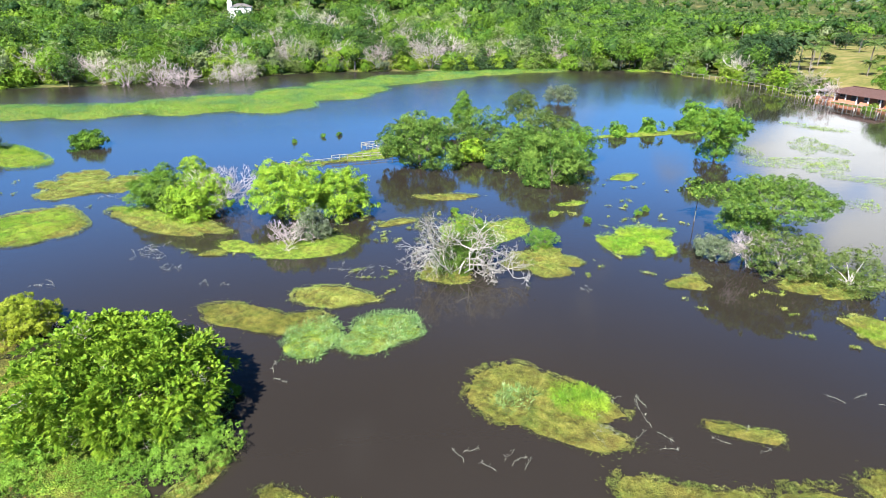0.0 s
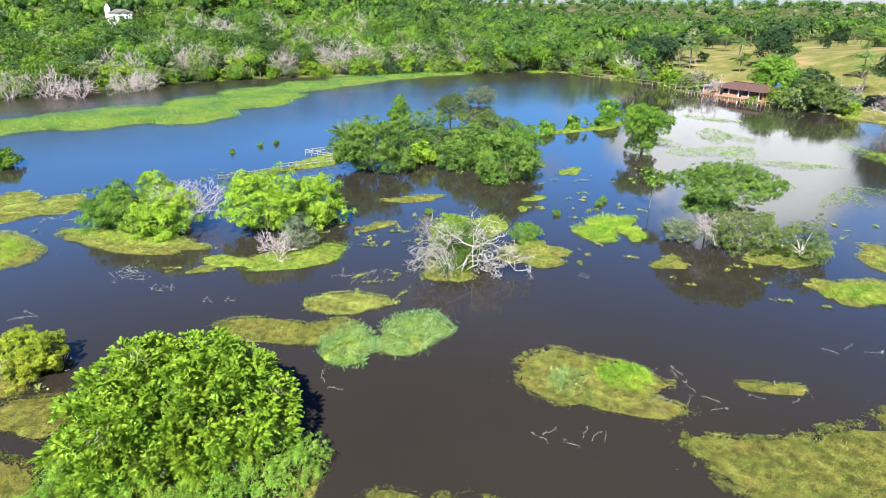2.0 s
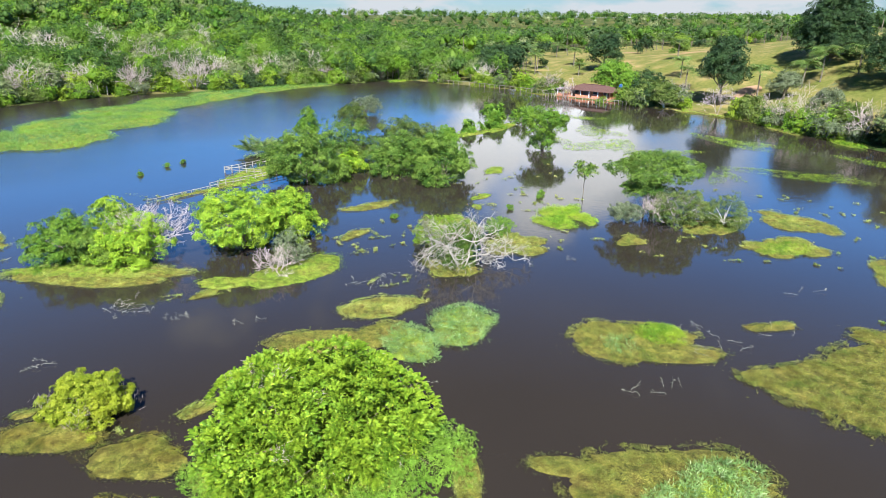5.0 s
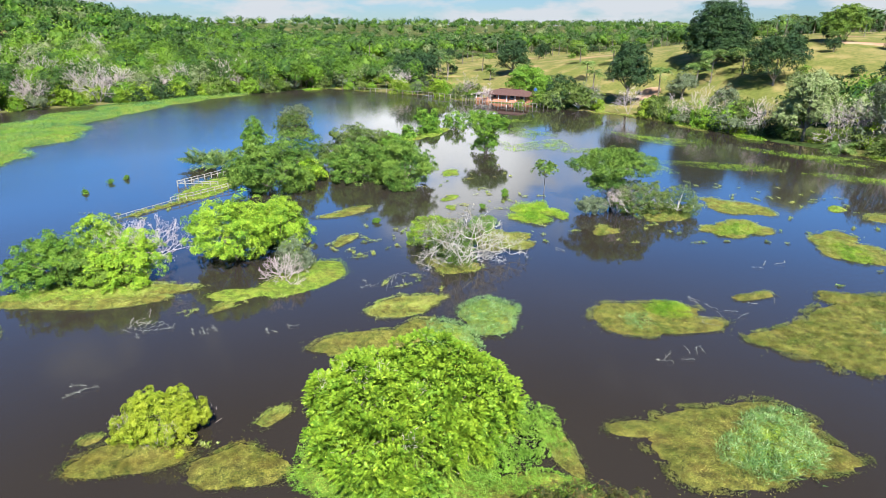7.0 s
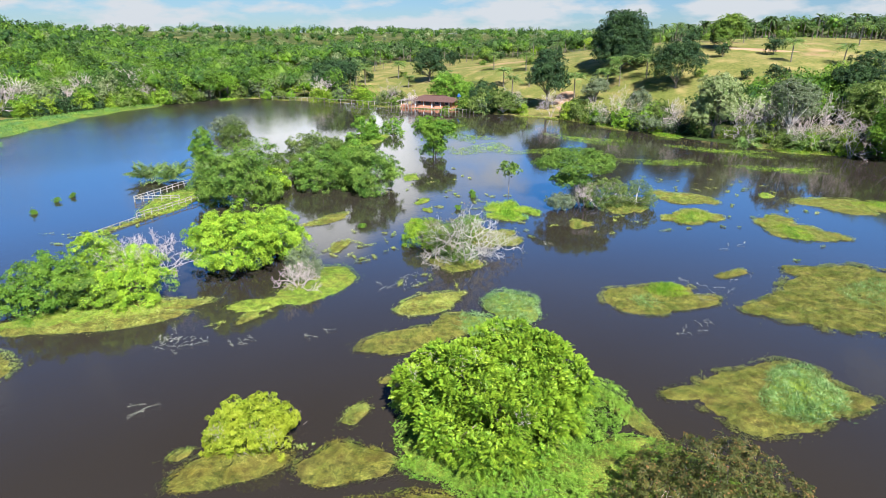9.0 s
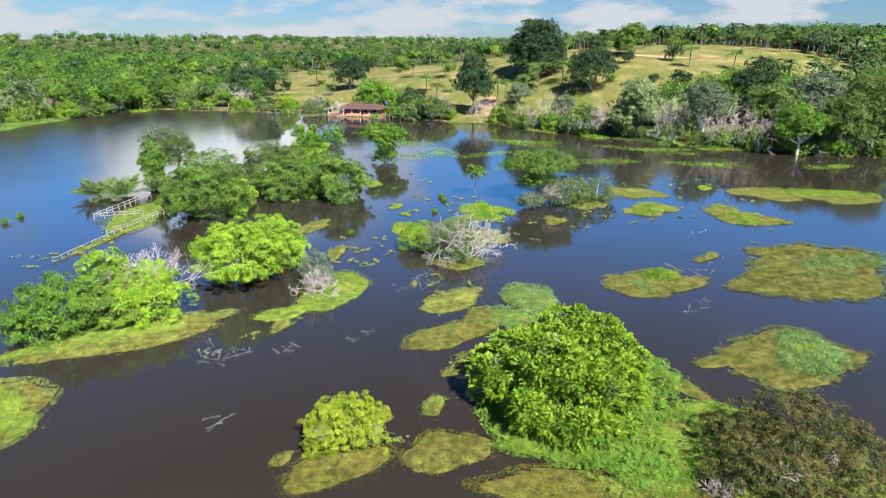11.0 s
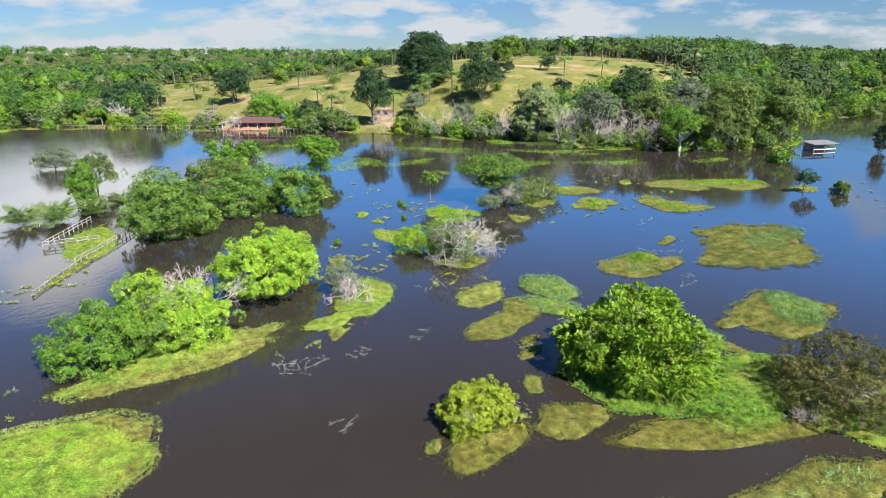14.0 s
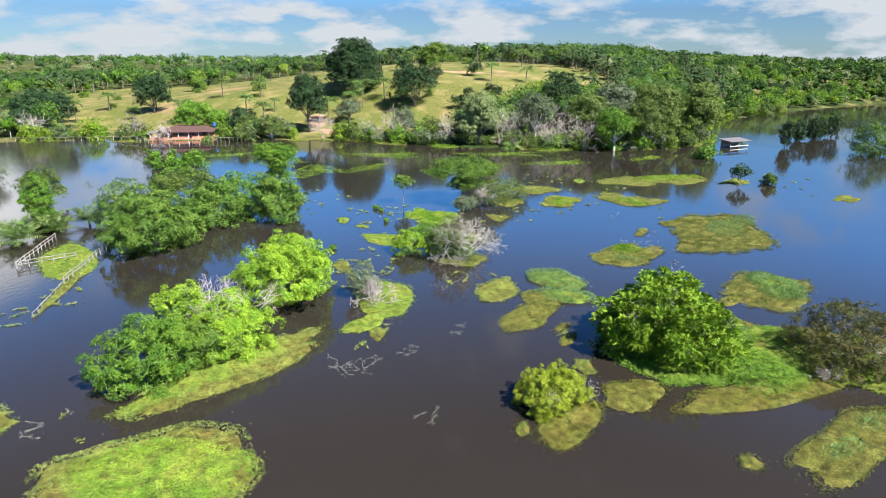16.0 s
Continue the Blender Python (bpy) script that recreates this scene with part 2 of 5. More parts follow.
LEAF_PALM = leaf_mat("leaf_palm", (0.055, 0.110, 0.014), (0.115, 0.180, 0.028), (0.20, 0.22, 0.06), 0.3, 0.2, 0.2)
PALM_DARK = leaf_mat("palm_dark", (0.026, 0.060, 0.010), (0.062, 0.105, 0.020), (0.10, 0.13, 0.04), 0.2, 0.2, 0.2)
WOOD_GREEN = leaf_mat("wood_green", (0.042, 0.115, 0.006), (0.125, 0.220, 0.016), (0.16, 0.24, 0.03), 0.09, 0.3, vivid=0.12)
WOOD_BRIGHT = leaf_mat("wood_bright", (0.085, 0.200, 0.007), (0.175, 0.290, 0.016), (0.20, 0.29, 0.03), 0.10, 0.3, vivid=0.12)
WOOD_DARK = leaf_mat("wood_dark", (0.016, 0.048, 0.005), (0.052, 0.105, 0.012), (0.08, 0.12, 0.02), 0.09, 0.2, vivid=0.12)
WOOD_PALE = leaf_mat("wood_pale", (0.14, 0.190, 0.050), (0.22, 0.260, 0.085), (0.28, 0.30, 0.12), 0.10, 0.3, vivid=0.12)
WOOD_LIME = leaf_mat("wood_lime", (0.15, 0.250, 0.008), (0.22, 0.315, 0.018), (0.26, 0.34, 0.04), 0.10, 0.3, vivid=0.12)
SHORE_LEAF = leaf_mat("shore_leaf", (0.055, 0.098, 0.010), (0.130, 0.175, 0.026), (0.18, 0.21, 0.05), 0.22, 0.25)
GROVE_LEAF = leaf_mat("grove_leaf", (0.036, 0.092, 0.006), (0.100, 0.172, 0.014), (0.17, 0.24, 0.03), 0.3, 0.12)
MAT_OLIVE = leaf_mat("mat_olive", (0.076, 0.118, 0.010), (0.162, 0.160, 0.019), (0.26, 0.245, 0.06), 0.8, vivid=0.28, mottle=0.4)
MAT_GREEN = leaf_mat("mat_green", (0.085, 0.220, 0.008), (0.22, 0.320, 0.014), (0.28, 0.37, 0.04), 0.4, mottle=0.28)
MAT_REED = leaf_mat("mat_reed", (0.09, 0.19, 0.036), (0.17, 0.29, 0.060), (0.32, 0.40, 0.15), 0.5, mottle=0.3)
MAT_MEADOW = leaf_mat("mat_meadow", (0.050, 0.150, 0.035), (0.15, 0.275, 0.018), (0.20, 0.30, 0.07), 0.12, mottle=0.3)
MAT_YELLOW = leaf_mat("mat_yellow", (0.125, 0.20, 0.016), (0.26, 0.285, 0.04), (0.30, 0.31, 0.10), 0.7, vivid=0.3, mottle=0.32)
MAT_CREEPER = leaf_mat("mat_creeper", (0.085, 0.20, 0.010), (0.15, 0.27, 0.018), (0.20, 0.31, 0.035), 0.6, mottle=0.25)
MAT_RUSSET = leaf_mat("mat_russet", (0.072, 0.110, 0.006), (0.150, 0.120, 0.008), (0.22, 0.18, 0.03), 0.8, vivid=0.28, mottle=0.45)
MAT_SUNK = leaf_mat("mat_sunk", (0.026, 0.034, 0.006), (0.060, 0.062, 0.012), (0.11, 0.12, 0.03), 1.2, vivid=0.3)


def turf_mat(name, dark, light, tip, brown):
    """Close-set weed: fine light tips over darker stems and painted-in shade, with browner patches."""
    m, nt, out = nodes(name)
    col = mixcol(nt, noise_fac(nt, 7.0, 4, 0.38, 0.62), dark, light)
    col = mixcol(nt, noise_fac(nt, 0.55, 4, 0.42, 0.66), col, brown)
    col = mixcol(nt, noise_fac(nt, 16.0, 3, 0.52, 0.64), col, tip)
    col = mottled(nt, col, 0.45)
    bs = nt.nodes.new("ShaderNodeBsdfPrincipled")
    bs.inputs["Roughness"].default_value = 0.85
    bs.inputs["Specular IOR Level"].default_value = 0.2
    nt.links.new(col, bs.inputs["Base Color"])
    bp = nt.nodes.new("ShaderNodeBump")
    bp.inputs["Strength"].default_value, bp.inputs["Distance"].default_value = 1.0, 0.08
    nt.links.new(noise_fac(nt, 12.0, 4, 0.25, 0.75), bp.inputs["Height"])
    nt.links.new(bp.outputs[0], bs.inputs["Normal"])
    nt.links.new(bs.outputs[0], out.inputs[0])
    return m


# olive: the dark tone also carries shade at the tufts' base, put into colour
TURF = turf_mat("turf_olive", (0.038, 0.050, 0.008), (0.125, 0.130, 0.018), (0.27, 0.26, 0.06), (0.098, 0.078, 0.015))
TURF_GREEN = turf_mat("turf_green", (0.045, 0.085, 0.008), (0.13, 0.20, 0.018), (0.25, 0.33, 0.05), (0.14, 0.14, 0.025))
WHITEWOOD = plain_mat("white_rail", (0.16, 0.15, 0.13), (0.31, 0.295, 0.265), 3.0, 0.75, random_amount=0.22)
GREYWOOD = plain_mat("grey_post", (0.16, 0.14, 0.12), (0.30, 0.27, 0.24), 3.0, 0.85, random_amount=0.2)


# ---- mesh helpers ----
def mesh_from(name, verts, faces, material, smooth=False):
    """One mesh from an array of points and an array of equal-sided faces."""
    me = bpy.data.meshes.new(name)
    v = np.asarray(verts, np.float32).reshape(-1, 3)
    f = np.asarray(faces, np.int32)
    n, k = f.shape
    me.vertices.add(len(v))
    me.vertices.foreach_set("co", v.ravel())
    me.loops.add(n * k)
    me.loops.foreach_set("vertex_index", f.ravel())
    me.polygons.add(n)
    me.polygons.foreach_set("loop_start", np.arange(0, n * k, k, dtype=np.int32))
    if smooth:
        me.polygons.foreach_set("use_smooth", np.ones(n, bool))
    me.materials.append(material)
    me.update(calc_edges=True)
    return me


def part(name, mesh, parent, label="", kind=""):
    ob = new(name, mesh)
    ob.parent = parent
    return tagged(ob, label, "", "", kind)


def base(name, x, y, z, label, category, group="", kind="", turn=0):
    e = new(name)
    e.empty_display_size = 0.5
    e.matrix_basis = pose(x, y, z, 0, 0, turn)
    return tagged(e, label, category, group, kind)


def unit(v):
    return v / np.maximum(np.linalg.norm(v, axis=-1, keepdims=True), 1e-9)


def join(*sets):
    vs, fs, k = [], [], 0
    for v, f in sets:
        vs.append(v)
        fs.append(f + k)
        k += len(v)
    return np.concatenate(vs), np.concatenate(fs)


def tubes(segs, sides=5):
    """Tapered tubes; each row of segs: start, end, radius at both."""
    s = np.asarray(segs, float).reshape(-1, 8)
    p, q, r0, r1 = s[:, 0:3], s[:, 3:6], s[:, 6], s[:, 7]
    d = unit(q - p)
    ref = np.where(np.abs(d[:, 2:3]) > 0.9, np.array([[1.0, 0, 0]]), np.array([[0, 0, 1.0]]))
    u = unit(np.cross(d, ref))
    w = np.cross(d, u)
    a = np.arange(sides) * 2 * np.pi / sides
    ring = np.cos(a)[None, :, None] * u[:, None] + np.sin(a)[None, :, None] * w[:, None]
    v = np.concatenate([p[:, None] + ring * r0[:, None, None], q[:, None] + ring * r1[:, None, None]], 1)
    k = np.arange(sides)
    one = np.stack([k, (k + 1) % sides, (k + 1) % sides + sides, k + sides], 1)
    f = one[None] + (np.arange(len(s)) * 2 * sides)[:, None, None]
    return v.reshape(-1, 3), f.reshape(-1, 4)


def rosettes(rng, pts, outs, size, k=5, droop=0.25, slim=0.42, spread=0.9, small=False):
    """k leaves fanned round each point, leaning outwards."""
    n = len(pts)
    o = unit(outs + rng.normal(0, 0.25, (n, 3)))
    ref = unit(rng.normal(0, 1, (n, 3)))
    u = unit(np.cross(o, ref))
    w = np.cross(o, u)
    a = np.arange(k)[None] * 2 * np.pi / k + rng.uniform(0, 6.28, (n, 1)) + rng.normal(0, 0.3, (n, k))
    ax = o[:, None] * rng.uniform(0.2, 0.8, (n, k, 1)) + spread * (np.cos(a)[..., None] * u[:, None] + np.sin(a)[..., None] * w[:, None])
    ax[..., 2] -= droop
    ax = unit(ax)
    side = unit(np.cross(ax, o[:, None] + 0.35 * rng.normal(0, 1, (n, k, 3))))
    L = size * rng.uniform(0.65, 1.3, (n, k, 1))
    p = pts[:, None] + ax * L * 0.1
    mid = p + ax * L * 0.45 + o[:, None] * L * 0.08
    tip = p + ax * L
    tip[..., 2] -= (L * droop * 0.4)[..., 0]
    if small:
        v = np.stack([mid - ax * L * 0.3 + side * L * slim * 0.55, tip, mid - ax * L * 0.15 - side * L * slim * 0.55], 2)
        return v.reshape(-1, 3), np.arange(n * k * 3, dtype=np.int32).reshape(-1, 3)
    v = np.stack([p, mid + side * L * slim / 2, tip, mid - side * L * slim / 2], 2)
    return v.reshape(-1, 3), np.arange(n * k * 4, dtype=np.int32).reshape(-1, 4)


def fronds(rng, pts, outs, size, pairs=6, droop=0.4):
    """Feathered leaves: a row of slim leaflet pairs along a drooping stem."""
    n = len(pts)
    o = unit(outs + rng.normal(0, 0.4, (n, 3)) + np.array([0, 0, 0.3]))
    side = unit(np.cross(o, unit(rng.normal(0, 0.8, (n, 3)) + np.array([0, 0, 2.0]))))
    nrm = np.cross(side, o)
    L = size * rng.uniform(0.7, 1.3, (n, 1))
    vs = []
    for j in range(pairs):
        f = (j + 0.7) / pairs
        c = pts + o * L * f
        c[:, 2] -= (droop * L * f * f)[:, 0]
        for sgn in (-1, 1):
            ll = L * (0.5 - 0.32 * f)
            ax = unit(o * 0.7 + side * sgn - nrm * 0.2 + rng.normal(0, 0.1, (n, 3)))
            wd = o * L * 0.085
            tip = c + ax * ll
            tip[:, 2] -= ll[:, 0] * 0.2
            vs.append(np.stack([c - wd, c + wd, tip], 1))
    v = np.stack(vs, 1).reshape(-1, 3)
    return v, np.arange(len(v), dtype=np.int32).reshape(-1, 3)


def lumps(rng, r, h, low, n, flat=0.0):
    """Blobs that make up a crown: rows of centre and radii."""
    rows = [(0, 0, low + (h - low) * 0.45, r * 0.72, r * 0.72, (h - low) * 0.5)]
    for i in range(n):
        a = i * 2.399 + rng.uniform(-0.4, 0.4)
        e = rng.uniform(0.0, 1.0)
        q = math.sqrt(1 - (e * 0.92) ** 2)
        s = rng.uniform(0.2, 0.46)
        rad = r * (1 - s * 0.85) * q
        z = low + (h - low) * (0.12 + (0.88 - s * 0.55) * e)
        rows.append((rad * math.cos(a), rad * math.sin(a), z, r * s, r * s, max(r * s * (0.75 - flat), 0.25)))
    return np.array(rows)


def crown_points(rng, blobs, n, under=-0.35):
    area = blobs[:, 3] * (blobs[:, 3] + blobs[:, 5])
    idx = rng.choice(len(blobs), int(n * 1.7), p=area / area.sum())
    d = unit(rng.normal(0, 1, (len(idx), 3)))
    d[:, 2] = np.where(d[:, 2] < under, -d[:, 2], d[:, 2])
    shell = rng.uniform(0.72, 1.04, (len(idx), 1))
    b = blobs[idx]
    p = b[:, :3] + d * b[:, 3:6] * shell
    keep = np.ones(len(p), bool)
    for c in blobs:
        keep &= (((p - c[:3]) / c[3:6]) ** 2).sum(1) > 0.45
    keep |= rng.random(len(p)) < 0.12
    keep &= p[:, 2] > 0.05
    return p[keep][:n], unit(d / b[:, 3:6])[keep][:n]


def sprays(rng, blobs, n, size, under, spray, cover):
    """Leaf places gathered in tufts on the crown's lumps, with dark gaps between the tufts, and some deeper in."""
    wide = (np.abs(blobs[:, :2]).max(1) + blobs[:, 3]).max()
    tall = (blobs[:, 2] + blobs[:, 5]).max() - max((blobs[:, 2] - blobs[:, 5]).min(), 0)
    mean_r = size * spray
    many = int(min(n / 8, max(14, cover * (2 * wide * wide + 4 * wide * tall) / (mean_r * mean_r * 3.14))))
    c, o = crown_points(rng, blobs, many, under)
    r = mean_r * rng.uniform(0.55, 1.4, (len(c), 1))
    c = c + o * r * rng.uniform(-0.4, 0.8, (len(c), 1))
    k = rng.integers(0, len(c), int(n * 0.72))
    d = unit(rng.normal(0, 1, (len(k), 3)) + o[k] * 0.9 + np.array([0, 0, 0.45]))
    p = c[k] + d * r[k] * rng.uniform(0.55, 1.0, (len(k), 1)) * np.array([1, 1, 0.75])
    q, qo = crown_points(rng, blobs * np.array([0.86, 0.86, 0.92, 0.86, 0.86, 0.86]), n - len(k), under)
    p, out = np.concatenate([p, q]), np.concatenate([unit(d + o[k] * 0.5 + np.array([0, 0, 0.2])), qo])
    p[:, 2] = np.maximum(p[:, 2], 0.06)
    return p, out


def limbs(rng, blobs, trunk_r, low, lean=0.0, many=9):
    top = blobs[0][:3].copy()
    fork = np.array([lean * 0.6, 0, max(low * 0.9, 0.4)])
    segs = [(0, 0, -0.6, *fork, trunk_r * 1.25, trunk_r * 0.85), (*fork, *top, trunk_r * 0.8, trunk_r * 0.35)]
    for b in blobs[1:1 + many]:
        mid = fork * 0.5 + b[:3] * 0.5 + rng.normal(0, 0.12, 3) * b[3]
        segs += [(*fork, *mid, trunk_r * 0.55, trunk_r * 0.35), (*mid, *b[:3], trunk_r * 0.35, trunk_r * 0.12)]
        for _ in range(2):
            e = b[:3] + unit(rng.normal(0, 1, 3)) * b[3] * 0.8
            segs.append((*b[:3], *e, trunk_r * 0.14, trunk_r * 0.05))
    return tubes(segs)


def tree(name, label, category, x, y, z, r, h, low, leaf, n, size, seed, k=5, lump=12, flat=0.0, trunk_r=0.15,
         style="rosette", group="", bark=None, droop=0.25, under=-0.35, squash=1.0, turn=0, spray=1.7, twigs=0, cover=1.5, small=False):
    """A broad-leaved tree or bush: trunk with limbs, and a crown of leaves on many lumps."""
    rng = np.random.default_rng(seed)
    under = -0.85 if low < 0.5 else under
    blobs = lumps(rng, r, h, low, lump, flat)
    blobs[:, 1] *= squash
    blobs[1:, 4] *= (1 + squash) / 2 / squash if squash < 1 else 1
    pts, outs = sprays(rng, blobs, n, size, under, spray, cover)
    e = base(name, x, y, z, label, category, group, turn=turn)
    part("trunk", mesh_from("trunk", *limbs(rng, blobs, trunk_r, low), bark or BARK, True), e)
    if style == "frond":
        v, f = join(fronds(rng, pts, outs, size), rosettes(rng, pts[::3] * np.array([0.86, 0.86, 0.9]), outs[::3], size * 0.6, small=True))
    else:
        v, f = rosettes(rng, pts, outs, size, k, droop, small=small)
    part("foliage", mesh_from("foliage", v, f, leaf), e)
    if twigs:
        segs = []
        for c in pts[rng.integers(0, len(pts), twigs)]:
            for _ in range(36):
                s = c * np.array([0.97, 0.97, 0.98]) + rng.normal(0, 0.3, 3)
                t = s + unit(rng.normal(0, 1, 3) + np.array([0, 0, 0.6])) * rng.uniform(0.15, 0.45)
                segs.append((*s, *t, 0.010, 0.006))
        part("twig_tangle", mesh_from("twig_tangle", *tubes(segs, 3), PINKWOOD), e, "grey bare twigs", "stuff")
    return e


def grow(rng, segs, tips, p, d, length, r, depth, bend=0.35, up=0.1, twig=0.014):
    steps = 3
    for i in range(steps):
        d = unit(d + rng.normal(0, bend * 0.5, 3) + np.array([0, 0, up * 0.4]))
        q = p + d * length / steps
        if q[2] < 0.15:
            q[2] = 0.15
            d[2] = abs(d[2])
        segs.append((*p, *q, max(r * (1 - 0.2 * i / steps), twig), max(r * (1 - 0.2 * (i + 1) / steps), twig)))
        p = q
        if depth > 0 and i >= 1:
            for _ in range(2 if i == 2 else 1):
                nd = unit(d + rng.normal(0, 0.75, 3) + np.array([0, 0, up]))
                grow(rng, segs, tips, p, nd, length * rng.uniform(0.55, 0.82), r * rng.uniform(0.5, 0.74), depth - 1, bend, up, twig)
    if depth == 0:
        tips.append(p)


def dead_tree(name, label, x, y, z, h, seed, material, stems=3, depth=4, r=0.14, spread=0.6, group="", leaf=None, turn=0, twig=0.014):
    rng = np.random.default_rng(seed)
    segs, tips = [], []
    for i in range(stems):
        a = i * 6.283 / stems + rng.uniform(-0.5, 0.5)
        d = unit(np.array([math.cos(a) * spread, math.sin(a) * spread, 1.0]))
        grow(rng, segs, tips, np.array([0.1 * math.cos(a), 0.1 * math.sin(a), -0.3]), d, h * 0.42, r * rng.uniform(0.7, 1.1), depth, twig=twig)
    e = base(name, x, y, z, label, "dead tree", group, turn=turn)
    part("branch_crown", mesh_from("branch_crown", *tubes(segs, 3), material, True), e)
    if leaf:
        t = np.array(tips)[::3]
        part("foliage", mesh_from("foliage", *rosettes(rng, t, np.tile([0, 0, 1.0], (len(t), 1)), 0.3, 4), leaf), e)
    return e


def bleached_tree(x, y):
    """A half-dead waterside tree: pale forking limbs, one long low limb over the water, and a few leafy tips."""
    rng = np.random.default_rng(34)
    segs, tips = [], []
    for i, (a, tilt, long) in enumerate(((0.5, 0.75, 2.9), (1.7, 0.6, 2.7), (2.7, 0.85, 3.0), (3.7, 1.0, 2.8), (4.8, 0.8, 2.4), (5.6, 1.05, 2.6))):
        d = unit(np.array([math.cos(a) * tilt, math.sin(a) * tilt, 1.0]))
        grow(rng, segs, tips, np.array([0.3 * math.cos(a), 0.3 * math.sin(a), -0.3]), d, long, 0.095, 5, bend=0.5, up=0.04, twig=0.010)
    p = np.array([0.9, -0.4, 1.0])
    segs.append((0.1, 0.0, 0.2, *p, 0.12, 0.10))
    for i, q in enumerate(((2.4, -0.9, 1.15), (3.6, -0.7, 1.35), (4.5, -1.3, 1.0), (4.9, -2.0, 0.5))):
        q = np.array(q)
        segs.append((*p, *q, 0.10 - 0.02 * i, 0.08 - 0.02 * i))
        for _ in range(2):
            grow(rng, segs, tips, q, unit(rng.normal(0, 0.6, 3) + np.array([0.7, -0.2, 0.3])), 1.1, 0.045, 3, bend=0.5, twig=0.010)
        p = q
    e = base("dead_tree", x, y, 0, "bleached half-dead tree with spreading pale branches", "dead tree")
    part("branch_crown", mesh_from("branch_crown", *tubes(segs, 3), BLEACHED, True), e)
    t = np.array(tips)
    t = t[((t[:, 1] > 0.2) & (t[:, 2] > 1.6)) | (np.arange(len(t)) % 12 == 0)][::2]
    t = (t[:, None] + rng.normal(0, 0.22, (len(t), 4, 3))).reshape(-1, 3)
    part("foliage", mesh_from("foliage", *rosettes(rng, t, np.tile([0, 0, 1.0], (len(t), 1)), 0.17, 4, small=True), LEAF_RUST), e, "sparse olive and rusty leaves")
    return e


def palm(name, label, x, y, z, h, spread, seed, count=18, group="", trunk_r=0.16, turn=0, leaflets=13, rises=(0.15, 1.25), sag=0.75, slim=0.026, reach=0.26):
    """A feather palm: ringed trunk and arching fronds with leaflets."""
    rng = np.random.default_rng(seed)
    e = base(name, x, y, z, label, "palm", group, turn=turn)
    if h > 0.8:
        segs, p = [], np.array([0, 0, -0.5])
        lean = rng.normal(0, 0.05, 2)
        n = 6
        for i in range(n):
            q = np.array([lean[0] * h * ((i + 1) / n) ** 2, lean[1] * h * ((i + 1) / n) ** 2, h * (i + 1) / n])
            segs.append((*p, *q, trunk_r * 1.15, trunk_r * 0.92))
            p = q
        part("trunk", mesh_from("trunk", *tubes(segs, 7), BARK, True), e)
        top = p
    else:
        top = np.array([0, 0, h])
    quads = []
    for i in range(count):
        a = i * 2.399 + rng.uniform(-0.2, 0.2)
        rise = rng.uniform(*rises)
        out = np.array([math.cos(a), math.sin(a), 0])
        side = np.array([-math.sin(a), math.cos(a), 0])
        L = spread * rng.uniform(0.8, 1.15)
        prev = top
        for j in range(leaflets):
            t = (j + 1) / leaflets
            c = top + out * L * t * math.cos(rise * (1 - 0.3 * t)) + np.array([0, 0, L * (math.sin(rise) * t - sag * t * t)])
            quads.append([prev, prev + side * 0.03, c + side * 0.03, c])
            ll = spread * reach * math.sin(math.pi * min(0.15 + 0.85 * t, 0.97)) + 0.08
            for sgn in (-1, 1):
                tip = c + side * sgn * ll + out * ll * 0.55 - np.array([0, 0, ll * rng.uniform(0.25, 0.7)])
                wd = unit(c - prev) * spread * slim
                mid = (c * 0.5 + tip * 0.5)
                quads.append([c, mid + wd, tip, mid - wd])
            prev = c
    v = np.array(quads).reshape(-1, 3)
    part("fronds", mesh_from("fronds", v, np.arange(len(v)).reshape(-1, 4), LEAF_PALM), e)
    return e


def again(ob, x, y, z, turn, scale, tall=1.0):
    return copy_thing(ob, pose(x, y, z, 0, 0, turn) @ Matrix.Diagonal((scale, scale, scale * tall, 1)))


# ---- the ground and the water ----
LAKE = np.array([(-600, 90), (-200, 142), (-130, 162), (-98, 172), (-76, 188), (-58, 202), (-42, 213), (-20, 219), (5, 223), (30, 228), (52, 229),
                 (75, 233), (86, 210), (96, 190), (98, 168), (104, 150), (112, 122), (109, 95), (104, 76), (104, 48),
                 (108, 24), (119, 9), (133, -1), (165, 4), (216, -26), (260, -58), (340, -130), (340, -420), (-600, -420)], float)
PASTURE = np.array([(104, 170), (112, 120), (112, 95), (122, 85), (150, 70), (185, 35), (240, 22), (300, 40), (330, 95), (310, 160), (290, 230),
                    (270, 315), (205, 316), (165, 300), (122, 300), (100, 284), (112, 256), (122, 232), (110, 200)], float)


def signed(poly, x, y):
    """Distance to the outline, positive outside."""
    px, py = np.asarray(x, float), np.asarray(y, float)
    best, inside = np.full(px.shape, 1e9), np.zeros(px.shape, bool)
    for (ax, ay), (bx, by) in zip(poly, np.roll(poly, -1, 0)):
        t = np.clip(((px - ax) * (bx - ax) + (py - ay) * (by - ay)) / ((bx - ax) ** 2 + (by - ay) ** 2), 0, 1)
        best = np.minimum(best, np.hypot(px - ax - t * (bx - ax), py - ay - t * (by - ay)))
        inside ^= ((ay > py) != (by > py)) & (px < (bx - ax) * (py - ay) / (by - ay + 1e-12) + ax)
    return np.where(inside, -best, best)


